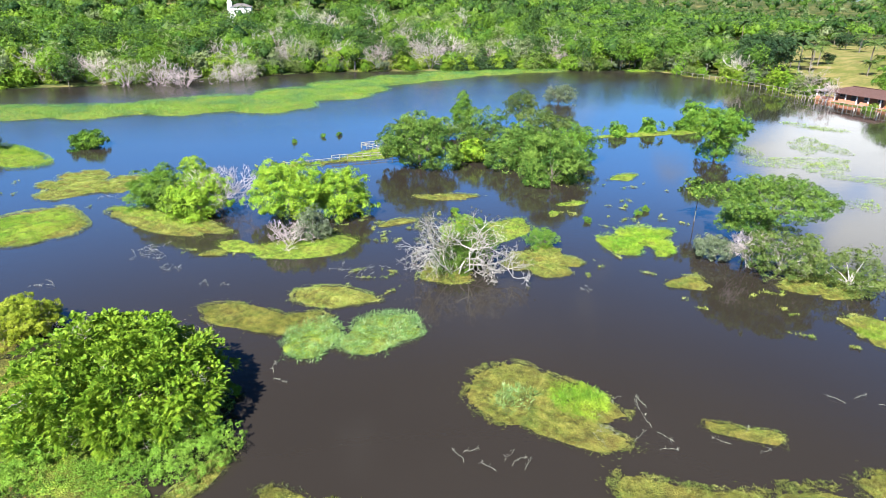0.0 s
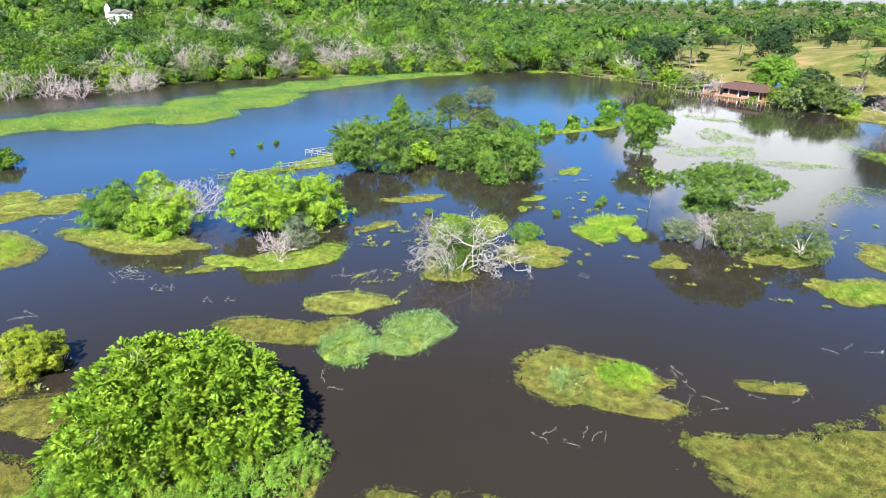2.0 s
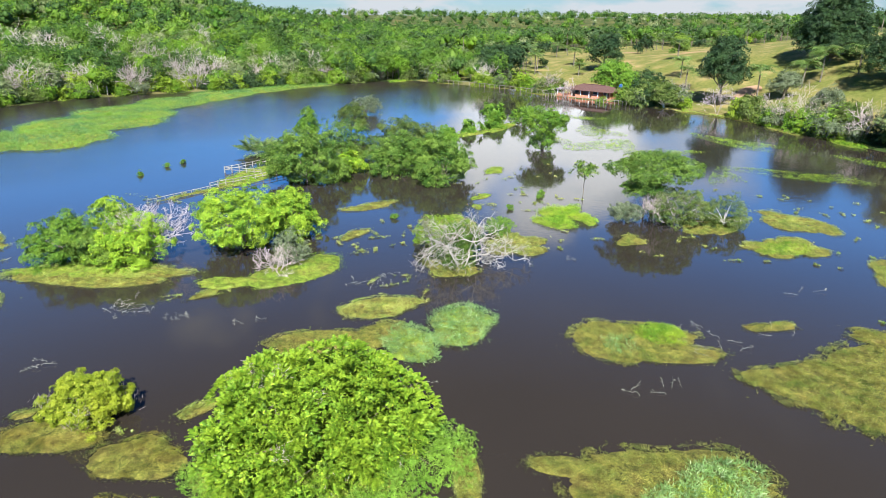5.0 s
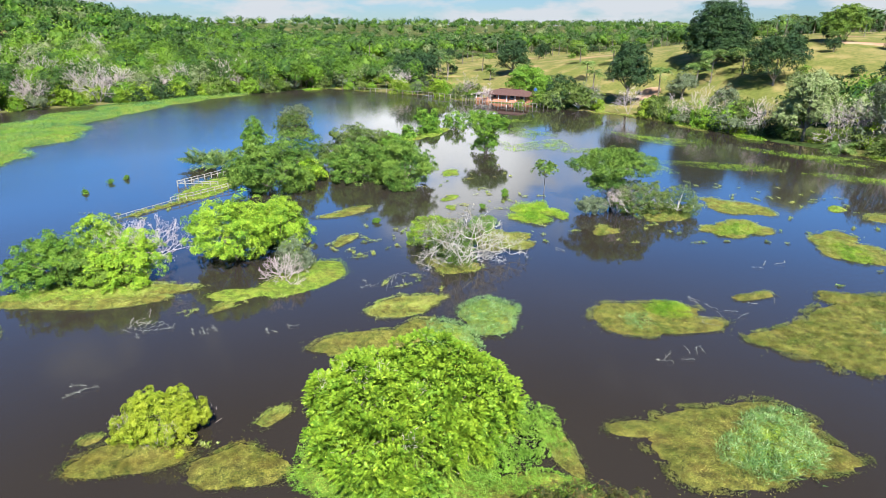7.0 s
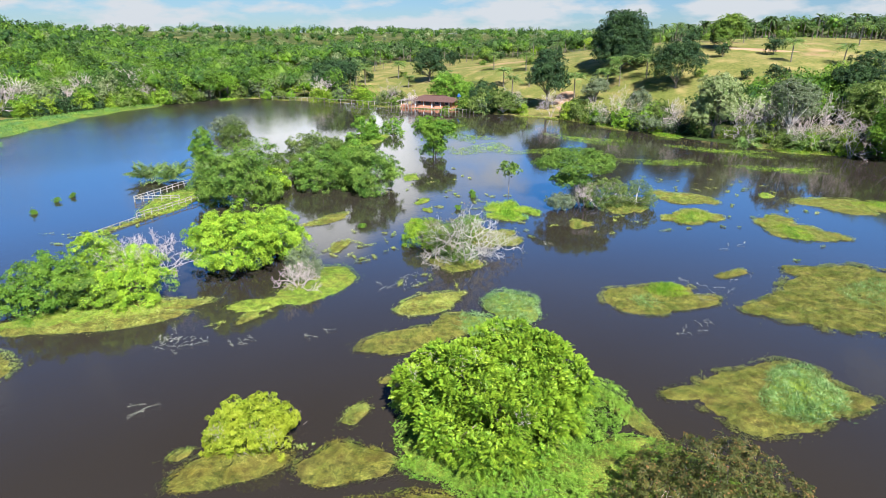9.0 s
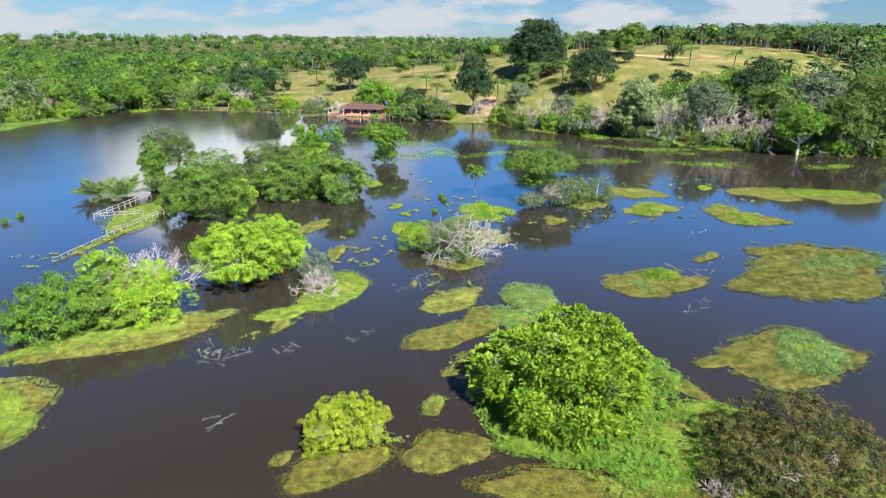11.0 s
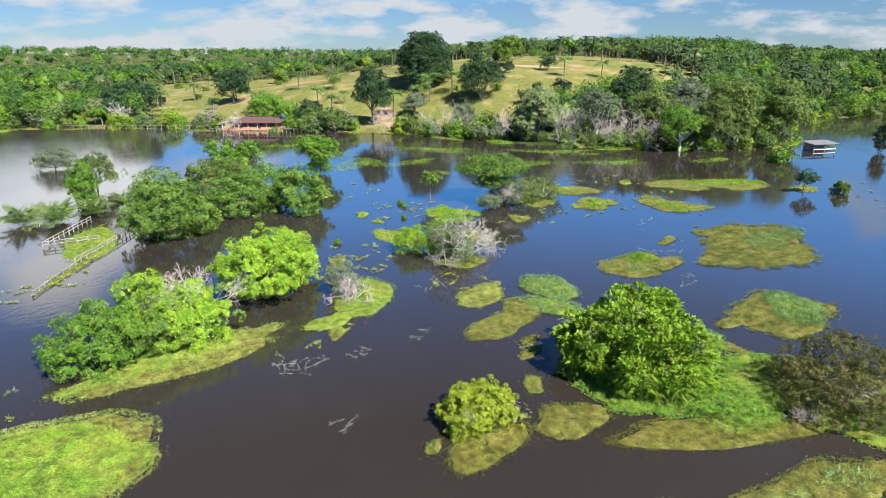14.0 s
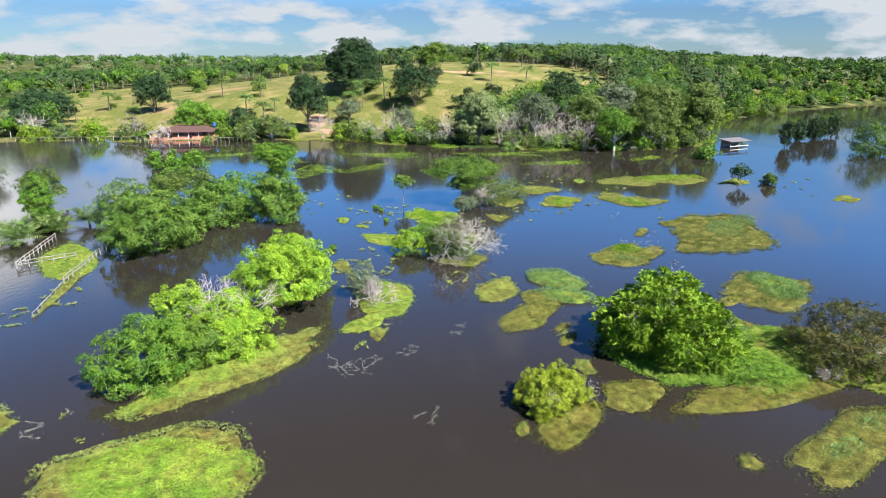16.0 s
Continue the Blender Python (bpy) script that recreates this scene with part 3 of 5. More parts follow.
def ground_z(x, y):
    x, y = np.asarray(x, float), np.asarray(y, float)
    d = signed(LAKE, x, y)
    d = d + 1.6 * np.sin(x * 0.31 + 1.3 * np.sin(y * 0.17)) * np.sin(y * 0.27 + x * 0.08)
    low = np.where(d < 0, np.maximum(d * 0.25, -1.6), np.minimum(d * 0.12, 0.35) + np.minimum(np.maximum(d - 6, 0) * 0.02, 1.5))
    rise = np.clip((d - 4) / 70, 0, 1)
    rise = rise * rise * (3 - 2 * rise)
    hills = 46 * np.exp(-((x + 90) / 168) ** 2 - ((y - 560) / 190) ** 2)
    hills = hills + 14.5 * np.exp(-((x - 235) / 110) ** 2 - ((y - 110) / 110) ** 2)
    hills = hills + 18 * np.exp(-((x - 430) / 160) ** 2 - ((y - 10) / 260) ** 2)
    hills = hills + 9 * np.exp(-((x - 700) / 400) ** 2 - ((y - 300) / 500) ** 2)
    far = np.clip((np.hypot(x - 60, y - 150) - 280) / 420, 0, 1)
    hills = np.maximum(hills, 19.0 * far * far * (3 - 2 * far))
    roll = 0.5 * np.sin(x * 0.05 + 1) * np.sin(y * 0.043) + 0.25 * np.sin(x * 0.13) * np.sin(y * 0.11 + 2)
    return low + rise * (hills + roll)


def soil_mat(name, a, b, c, bare):
    m, nt, out = nodes(name)
    grass = mixcol(nt, noise_fac(nt, 0.05, 6, 0.35, 0.65), a, b)
    grass = mixcol(nt, noise_fac(nt, 0.9, 5, 0.3, 0.75), grass, c)
    grass = mixcol(nt, noise_fac(nt, 0.13, 7, 0.48, 0.7), grass, tuple(0.55 * p + 0.45 * q for p, q in zip(b, (0.30, 0.22, 0.10))))
    dirt = mixcol(nt, noise_fac(nt, 0.3, 5), (0.28, 0.17, 0.10), (0.34, 0.23, 0.13))
    col = mixcol(nt, noise_fac(nt, 0.028, 6, bare, bare + 0.09), grass, dirt)
    bs = nt.nodes.new("ShaderNodeBsdfPrincipled")
    bs.inputs["Roughness"].default_value = 0.95
    bs.inputs["Specular IOR Level"].default_value = 0.1
    nt.links.new(col, bs.inputs["Base Color"])
    bp = nt.nodes.new("ShaderNodeBump")
    bp.inputs["Distance"].default_value = 0.25
    nt.links.new(noise_fac(nt, 1.6, 5, 0.2, 0.8), bp.inputs["Height"])
    nt.links.new(bp.outputs[0], bs.inputs["Normal"])
    nt.links.new(bs.outputs[0], out.inputs[0])
    return m


def build_ground():
    n = 210
    s = np.linspace(-1, 1, n)
    g = np.sign(s) * (np.abs(s) * 190 + (np.abs(s) ** 5) * 4300)
    X, Y = np.meshgrid(g + 60, g + 150)
    v = np.stack([X, Y, ground_z(X, Y)], -1).reshape(-1, 3)
    i = np.arange(n * n).reshape(n, n)
    f = np.stack([i[:-1, :-1], i[:-1, 1:], i[1:, 1:], i[1:, :-1]], -1).reshape(-1, 4)
    me = mesh_from("ground", v, f, soil_mat("pasture", (0.12, 0.135, 0.03), (0.21, 0.18, 0.065), (0.08, 0.10, 0.022), 0.61), True)
    me.materials.append(soil_mat("forest_floor", (0.03, 0.055, 0.012), (0.06, 0.08, 0.02), (0.03, 0.045, 0.012), 0.74))
    mid = v[f].mean(1)
    rng = np.random.default_rng(3)
    wood = signed(PASTURE, mid[:, 0], mid[:, 1]) + rng.normal(0, 1.5, len(mid)) > 0
    me.polygons.foreach_set("material_index", wood.astype(np.int32))
    tagged(new("ground", me), "grassy pasture and forest soil round the flooded lake", "ground", kind="structure")
    w = 4200
    v = [(-w, -w, 0), (w, -w, 0), (w, w, 0), (-w, w, 0)]
    tagged(new("water", mesh_from("water", v, [(0, 1, 2, 3)], WATER)), "calm brown floodwater mirroring the sky", "water", kind="structure")


build_ground()


# ---- floating mats of weed ----
STYLES = {
    "olive": (MAT_OLIVE, TURF, 0.115, "tuft"), "green": (MAT_GREEN, TURF_GREEN, 0.078, "pads"), "reed": (MAT_REED, TURF_GREEN, 0.40, "reed"),
    "yellow": (MAT_YELLOW, TURF, 0.13, "tuft"), "creeper": (MAT_CREEPER, TURF_GREEN, 0.105, "pads"), "russet": (MAT_RUSSET, TURF, 0.10, "tuft"), "grass": (MAT_GREEN, TURF_GREEN, 0.40, "reed"), "meadow": (MAT_MEADOW, TURF_GREEN, 0.40, "reed"),
}
MAT_LABELS = {"olive": "floating mat of olive-brown water weed", "green": "floating mat of bright green water plants", "reed": "bed of bluish green reeds on the water",
              "yellow": "pale yellow-green mat of flooded grass", "creeper": "thick carpet of light green creepers", "russet": "russet and yellow water weed on the surface", "grass": "bed of bright green marsh grass", "meadow": "wide floating meadow of tall green grass"}
MAT_ROOT = [0]


def edge_wave(rng, m):
    a = np.linspace(0, 2 * np.pi, m, endpoint=False)
    w = np.zeros(m)
    for k in (2, 3, 4, 5, 7, 9, 13, 19, 29, 41):
        w += rng.normal(0, 0.155 / k ** (0.75 if k < 7 else 1.05)) * np.cos(k * a + rng.uniform(0, 6.28))
    return a, 1 + np.clip(w, -0.45, 0.4)


def ragged(seed, x, y, ra, rb, deg, many=8):
    """Lobes strewn over an oval, so that a mat has a broken outline and gaps."""
    rng = np.random.default_rng(seed)
    c, s = math.cos(radians(deg)), math.sin(radians(deg))
    rows = []
    for i in range(many):
        q, a = math.sqrt((i + 0.3) / many) * 0.72, i * 2.399 + rng.uniform(-0.4, 0.4)
        u, v = q * ra * math.cos(a), q * rb * math.sin(a)
        k = rng.uniform(0.26, 0.44)
        rows.append((x + u * c - v * s, y + u * s + v * c, ra * k, rb * k * rng.uniform(0.8, 1.4), deg + rng.uniform(-25, 25)))
    return rows


def floating_mat(style, dense, *lobes, thick=0.12, name="floating_mat", group="floating mats", sheet=True, big=1.0):
    """A bed of weed on the water: a thin ragged turf and its leaves. Lobes: centre, half length, half width, degrees."""
    MAT_ROOT[0] += 1
    rng = np.random.default_rng(900 + MAT_ROOT[0])
    leaf, turf, size, form = STYLES[style]
    size *= big
    cx, cy = lobes[0][0], lobes[0][1]
    e = base(name, cx, cy, 0, MAT_LABELS[style], "water plants", group)
    sheets, pts, sunk = [], [], []
    for li, (x, y, ra, rb, deg) in enumerate(lobes):
        m, rings = (120, 7) if math.hypot(x + 30, y - 20) < 75 else (56, 5)
        a, w = edge_wave(rng, m)
        c, s = math.cos(radians(deg)), math.sin(radians(deg))

        def place(fr, ang, wav):
            u, v = fr * ra * np.cos(ang) * wav, fr * rb * np.sin(ang) * wav
            return x - cx + u * c - v * s, y - cy + u * s + v * c
        fr = np.linspace(0.02, 0.94, rings)
        fray = 1 + rng.normal(0, 0.022, m) * min(1.0, 4.0 / rb)
        U, V = place(fr[:, None], a[None], (w * fray)[None])
        Z = 0.03 + 0.004 * li + thick * (1 - fr[:, None] ** 4) * (0.6 + 0.4 * np.sin(U * 1.7 + li) * np.sin(V * 1.9))
        Z[-1] = -0.05
        i = np.arange(rings * m).reshape(rings, m)
        f = np.stack([i[:-1], i[1:], np.roll(i[1:], -1, 1), np.roll(i[:-1], -1, 1)], -1).reshape(-1, 4)
        sheets.append((np.stack([U, V, Z], -1).reshape(-1, 3), f))
        n = int(dense * (5.0 if form == "tuft" else 1.8 if form == "pads" else 2.2) * math.pi * ra * rb)
        ang = rng.uniform(0, 2 * np.pi, n)
        q = np.sqrt(rng.random(n))
        stray = rng.random(n) < 0.07
        q = np.where(stray, 0.9 + rng.exponential(0.07, n) * min(1.0, 3.0 / rb), q)
        px, py = place(q, ang, np.interp(ang, a, w, period=2 * np.pi))
        pz = 0.05 + thick * np.clip(1 - q ** 4, 0, 1) * 0.8
        gx, gy = px + cx, py + cy
        thin = np.sin(gx * 1.3 + 1.7 * np.sin(gy * 0.8)) * np.sin(gy * 1.5 + 1.4 * np.sin(gx * 0.7)) + 0.5 * np.sin(gx * 3.9 + gy * 1.1) * np.sin(gy * 3.3 - gx * 0.9)
        stay = thin + rng.normal(0, 0.35, n) > (-0.2 if form == "tuft" else -0.6)
        pts.append(np.stack([px, py, np.where(stray, 0.04, pz)], -1)[stay])
    if sheet:
        for v, f in sheets:
            part("turf", mesh_from("turf", v, f, turf, True), e)
        if sheet and math.hypot(x + 20, y - 40) < 75:
            n = int(8 * min(dense, 30) / 30 * 2 * math.pi * math.sqrt(ra * rb) * 3)
            ang = rng.uniform(0, 2 * np.pi, n)
            px, py = place(0.9 + np.abs(rng.normal(0, 0.28, n)) / math.sqrt(ra * rb), ang, np.interp(ang, a, w, period=2 * np.pi))
            gap = np.sin(px * 2.1 + 2 * np.sin(py * 1.3)) * np.sin(py * 2.4 + px) + rng.normal(0, 0.4, n) > -0.1
            sunk.append(np.stack([px, py, np.full(n, 0.012)], -1)[gap])
    if sunk:
        q = np.concatenate(sunk)
        part("sunken_fringe", mesh_from("sunken_fringe", *rosettes(rng, q, np.tile([0, 0, 1.0], (len(q), 1)), 0.13, 3, 0.0, 0.4, 1.2, True), MAT_SUNK), e, "dark half-sunken weed", "stuff")
    p = np.concatenate(pts)
    n = len(p)
    if form == "tuft":
        v, f = rosettes(rng, p, np.tile([0, 0, 1.0], (n, 1)), size * (1.0 if math.hypot(cx + 25, cy - 25) < 45 else 1.25), 3, 0.0, 0.24, 0.5, True)
    elif form == "pads":
        v, f = rosettes(rng, p, np.tile([0, 0, 1.0], (n, 1)), size, 3, 0.0, 0.6, 0.9, True)
    else:
        v, f = rosettes(rng, p, np.tile([0.35, -0.2, 1.0], (n, 1)), size, 4, 0.1, 0.10, 0.5, True)
    part("leaves", mesh_from("leaves", v, f, leaf), e, kind="stuff")
    return e


# nearest: the big bush's shelf and the mats round it
floating_mat("creeper", 46, (-21.5, 24.8, 5.9, 3.2, 6), (-16.1, 22.7, 3.7, 2.0, 111), (-20.6, 31.5, 7.2, 6.0, 0), thick=0.45)
floating_mat("russet", 34, (-27.2, 26.2, 7.9, 2.0, 118), (-29.3, 35.7, 2.9, 2.2, 160))
floating_mat("green", 24, (-20.0, 17.5, 6.5, 5.2, 20), thick=0.3)
floating_mat("olive", 30, (-32.3, 21.7, 7.2, 2.4, 139))
floating_mat("reed", 10, (-33.8, 23.2, 1.8, 0.8, 139), (-30.0, 19.5, 2.0, 1.0, 120), thick=0.15, name="reed_bed", sheet=False)
floating_mat("russet", 34, (-34.1, 40.3, 3.3, 2.1, 159))
floating_mat("olive", 30, (-36.3, 29.3, 0.8, 0.7, 0))
floating_mat("yellow", 20, (-45.6, 64.6, 6.9, 5.9, 83), thick=0.2)
floating_mat("green", 60, (-45.3, 64.2, 5.4, 4.6, 83), thick=0.45, name="water_plants")
floating_mat("creeper", 40, (-47.8, 65.5, 2.4, 2.0, 60), thick=0.6, name="water_plants", sheet=False)
floating_mat("olive", 34, (-15.7, 44.4, 4.7, 2.2, 164), (-11.5, 43.6, 3.0, 1.8, 20))
floating_mat("reed", 16, (-9.8, 41.2, 3.0, 2.3, 100), (-4.7, 42.3, 3.9, 2.7, 40), thick=0.2)
floating_mat("yellow", 28, (-9.4, 48.3, 4.2, 2.0, 163))
floating_mat("olive", 34, (6.2, 34.2, 5.3, 3.6, 162), (8.0, 30.8, 3.6, 1.6, 155))
floating_mat("reed", 9, (4.8, 33.8, 1.7, 1.3, 30), thick=0.15, name="reed_bed", sheet=False)
floating_mat("grass", 30, (8.9, 33.7, 2.1, 1.7, 132), thick=0.25, name="marsh_grass")
floating_mat("olive", 26, (21.1, 19.6, 13.0, 6.3, 165), (13.5, 24.0, 5.0, 2.6, 150), (25.0, 25.0, 3.2, 1.6, 120))
floating_mat("reed", 9, (23.0, 18.5, 5.0, 2.6, 165), (28.0, 15.0, 4.0, 2.0, 150), thick=0.2, name="reed_bed", sheet=False)
floating_mat("olive", 34, (-3.5, 19.7, 6.6, 4.7, 148), (-7.4, 24.2, 2.6, 1.0, 140))
floating_mat("reed", 22, (-2.3, 18.6, 4.2, 2.6, 10), thick=0.45, name="reed_bed")
floating_mat("yellow", 24, (-25.6, 39.2, 1.5, 0.7, 20))
floating_mat("olive", 24, (-20.5, 40.6, 1.8, 0.6, 160), (-18.0, 41.2, 1.2, 0.5, 150))
floating_mat("yellow", 30, (-15.4, 22.4, 4.4, 1.2, 118), (-13.0, 26.0, 3.0, 0.9, 70))
floating_mat("yellow", 26, (-35.6, 43.4, 0.8, 0.5, 0))
# middle
floating_mat("green", 26, (-32.5, 67.6, 7.6, 1.8, 152), thick=0.4, name="water_plants")
floating_mat("yellow", 24, (-31.7, 66.7, 9.6, 2.9, 152), thick=0.25)
floating_mat("green", 16, (-14.0, 59.6, 5.8, 3.4, 22), (-20.5, 59.3, 3.3, 1.5, 163), thick=0.25)
floating_mat("yellow", 22, (-22.9, 57.6, 1.5, 0.7, 17))
floating_mat("green", 12, (7.1, 65.5, 4.9, 2.6, 60), thick=0.2)
floating_mat("yellow", 14, *ragged(40, 9.7, 57.1, 5.0, 4.1, 109))
floating_mat("yellow", 14, (0.3, 53.7, 3.1, 2.6, 118))
floating_mat("yellow", 12, *ragged(41, 37.0, 42.7, 6.0, 3.6, 172))
floating_mat("yellow", 12, *ragged(42, 41.2, 31.4, 7.4, 4.7, 49))
floating_mat("yellow", 10, *ragged(43, 60.6, 24.5, 13.4, 6.5, 116))
floating_mat("yellow", 8, *ragged(44, 46.2, 48.5, 7.1, 3.6, 100))
floating_mat("yellow", 12, *ragged(45, 49.4, -7.4, 4.0, 2.2, 151))
floating_mat("yellow", 10, *ragged(46, 62.8, 8.2, 5.3, 2.4, 144))
floating_mat("grass", 12, *ragged(49, 21.5, 62.4, 6.4, 4.2, 54), name="marsh_grass")
floating_mat("yellow", 16, (22.8, 52.1, 2.2, 1.6, 28))
floating_mat("yellow", 14, *ragged(47, 36.5, 52.4, 6.6, 2.8, 18))
floating_mat("yellow", 12, *ragged(48, -48.6, 81.2, 9.2, 6.3, 158))
floating_mat("grass", 10, (-69.6, 96.1, 10.4, 5.4, 148), name="marsh_grass")
floating_mat("green", 10, (-10.0, 101.5, 9.0, 3.6, 42), thick=0.25)


# ---- bushes and trees standing in the water ----
tree("bush", "large dense bright green bush with feathery leaves", "bush", -19.7, 32.2, 0, 6.6, 4.8, 0.1, LEAF_BRIGHT, 17000, 0.42, 11, style="frond", lump=38, spray=1.4, trunk_r=0.16, squash=0.74, twigs=26, cover=1.6)
tree("bush", "small rounded lime green bush on russet weed", "bush", -31.9, 41.6, 0, 2.75, 2.6, 0.0, LEAF_LIME, 9600, 0.148, 12, k=4, small=True, spray=1.5, lump=20, trunk_r=0.1, twigs=8, cover=1.0, under=-0.6)
tree("bush", "dark rusty brown bush beside the big green one", "bush", -20.2, 17.6, 0, 5.3, 3.9, 0.1, LEAF_RUST, 13600, 0.156, 13, k=4, small=True, spray=1.8, lump=26, twigs=12, cover=1.1)
tree("bush", "mixed green bush on the weedy islet", "bush", -34.0, 72.4, 0, 4.4, 4.4, 0.1, LEAF_FRESH, 7400, 0.218, 14, k=4, small=True, spray=2.5, lump=18, cover=1.15)
tree("bush", "tall bright green bush beside a bare shrub", "bush", -29.8, 72.4, 0, 2.4, 6.2, 0.4, LEAF_BRIGHT, 3800, 0.218, 28, k=4, small=True, spray=2.5, lump=12, cover=1.15)
tree("bush", "fresh yellow-green bush on the weedy islet", "bush", -28.2, 69.2, 0, 4.0, 4.6, 0.1, LEAF_BRIGHT, 7400, 0.218, 15, k=4, small=True, spray=2.5, lump=18, cover=1.15)
tree("bush", "low green bush joining the islet's thicket", "bush", -31.2, 70.0, 0, 3.6, 3.4, 0.0, LEAF_MID, 5200, 0.22, 42, k=4, small=True, spray=1.8, lump=18, cover=1.1)
tree("tree", "round bright green tree with a low crown", "tree", -17.4, 69.2, 0, 5.0, 6.5, 0.0, LEAF_BRIGHT, 12200, 0.218, 16, k=4, small=True, spray=2.5, lump=34, trunk_r=0.2, cover=1.15, under=-0.7)
tree("tree", "round green tree beside the bright one", "tree", -11.8, 70.4, 0, 3.7, 5.6, 0.0, LEAF_BRIGHT, 7400, 0.218, 27, k=4, small=True, spray=2.5, lump=24, trunk_r=0.18, cover=1.15, under=-0.7)
tree("tree", "flat-topped green tree standing in the water", "tree", 33.2, 59.6, 0, 6.4, 7.4, 4.6, GROVE_LEAF, 8600, 0.234, 17, k=4, small=True, spray=1.8, cover=1.3, lump=26, flat=0.5, trunk_r=0.16)
tree("tree", "lower tier of the flat-topped tree's thicket", "tree", 30.6, 58.4, 0, 3.4, 4.6, 3.0, GROVE_LEAF, 2800, 0.234, 41, k=4, small=True, spray=1.8, cover=1.3, lump=10, flat=0.5, trunk_r=0.08)
tree("bush", "grey-green shrub with pale bare twigs", "bush", 32.7, 55.2, 0, 4.2, 4.4, 0.0, SHORE_LEAF, 5200, 0.211, 18, k=4, small=True, spray=1.8, cover=1.2, lump=18, bark=BLEACHED, twigs=30)
tree("tree", "dense dark green tree of the water grove", "tree", -3.6, 94.0, 0, 6.2, 7.6, 0.0, GROVE_LEAF, 11205, 0.281, 19, k=4, small=True, spray=2.1, cover=1.15, lump=20, under=-0.7)
tree("tree", "pale flat-topped tree of the water grove", "tree", 16.5, 102.5, 0, 7.2, 7.2, 0.0, SHORE_LEAF, 9045, 0.281, 20, k=4, small=True, spray=2.1, cover=1.15, lump=16, flat=0.4, under=-0.7)
tree("tree", "green tree of the water grove", "tree", 11.7, 94.0, 0, 5.2, 6.6, 0.0, GROVE_LEAF, 8235, 0.281, 21, k=4, small=True, spray=2.1, cover=1.15, lump=14, under=-0.7)
tree("tree", "dark green feathery tree of the water grove", "tree", 15.5, 86.0, 0, 4.8, 6.8, 0.0, GROVE_LEAF, 8235, 0.281, 22, k=4, small=True, spray=2.1, cover=1.15, lump=14, under=-0.7)
tree("bush", "tall narrow bright green bush", "bush", 3.5, 118.0, 0, 2.3, 8.0, 0.2, LEAF_FRESH, 3500, 0.281, 23, k=4, small=True, spray=1.7, cover=1.2, lump=12)
tree("tree", "small green tree at the grove's back", "tree", 15.5, 129.0, 0, 3.6, 6.6, 1.2, SHORE_LEAF, 3000, 0.281, 24, k=4, small=True, spray=1.7, cover=1.2, lump=10)
tree("bush", "pale leaning bush far out in the lake", "bush", 28.0, 155.0, 0, 4.4, 4.4, 0.4, LEAF_GREY, 2900, 0.281, 25, k=4, small=True, spray=1.7, cover=1.2, lump=10)
tree("tree", "green tree with layered crown in the water", "tree", 44.5, 100.5, 0, 4.9, 7.8, 3.2, LEAF_FRESH, 5800, 0.281, 26, k=4, small=True, spray=1.7, cover=1.2, lump=14, flat=0.2)
bleached_tree(1.6, 53.8)
tree("bush", "green undergrowth inside the bleached tree", "bush", 1.4, 55.0, 0, 2.6, 2.6, 0.0, GROVE_LEAF, 2400, 0.2, 31, k=4, small=True, spray=1.8, lump=12, trunk_r=0.05)
tree("bush", "leafy green bush at the layered tree's foot", "bush", 44.2, 99.6, 0, 2.7, 4.4, 0.0, LEAF_FRESH, 2400, 0.265, 29, k=4, small=True, spray=2.5, cover=1.15, lump=12, under=-0.7)
# the floating meadow along the forest shore
floating_mat("meadow", 2.7, (-142, 126, 30, 11, 8), (-112, 129, 22, 10, 10), (-92, 132, 18, 9, 15), (-74, 136, 14, 9.5, 15), (-58, 145, 15, 13, 30), (-42, 148, 13, 13, 45),
             (-34, 165, 17, 13, 55), (-27, 178, 16, 12, 58), (-16, 194, 14, 10, 55), (0, 208, 15, 8, 40), (14, 217, 13, 6, 25), (28, 225, 15, 5, 15),
             thick=0.5, name="floating_meadow", group="", big=1.5)
floating_mat("yellow", 14, (-15.0, 96.3, 12.0, 0.8, 26), thick=0.1)
rng_g = np.random.default_rng(12)
for i in range(26):
    k = int(rng_g.integers(10, 23))
    q = LAKE[k] + (LAKE[k + 1] - LAKE[k]) * rng_g.random() + rng_g.normal(0, 1.2, 2)
    a = math.degrees(math.atan2(*(LAKE[k + 1] - LAKE[k])[::-1]))
    floating_mat("yellow" if i % 3 else "grass", 5, (q[0], q[1], rng_g.uniform(2, 6), rng_g.uniform(0.6, 1.6), a), name="shore_grass", group="shore grass", big=1.8)
# small patches of weed between the trees
floating_mat("yellow", 14, (-5.2, 67.5, 2.6, 1.0, 30))
floating_mat("yellow", 12, (0.6, 77.5, 4.2, 1.5, 10))
floating_mat("green", 14, (16.4, 75.4, 2.2, 0.9, 20))
floating_mat("green", 14, (13.4, 71.3, 1.2, 0.7, 60))
floating_mat("yellow", 12, (19.6, 30.4, 1.2, 0.8, 160))
floating_mat("olive", 26, (17.8, 30.9, 1.8, 0.7, 150))
floating_mat("green", 12, (26.5, 88.5, 3.0, 1.6, 40), big=1.4)
floating_mat("green", 10, (38.0, 119.5, 11.0, 1.6, 20), (50.0, 124.0, 8.0, 1.8, 35), thick=0.3, big=1.5)
floating_mat("green", 10, (57.4, 39.5, 1.8, 1.3, 0), thick=0.3)
floating_mat("grass", 10, (38.5, 30.5, 3.4, 1.6, 50), thick=0.25)
floating_mat("grass", 10, (36.2, 42.6, 3.8, 1.9, 172), thick=0.2)
floating_mat("grass", 9, (64.5, 21.0, 8.0, 2.6, 116), thick=0.25)
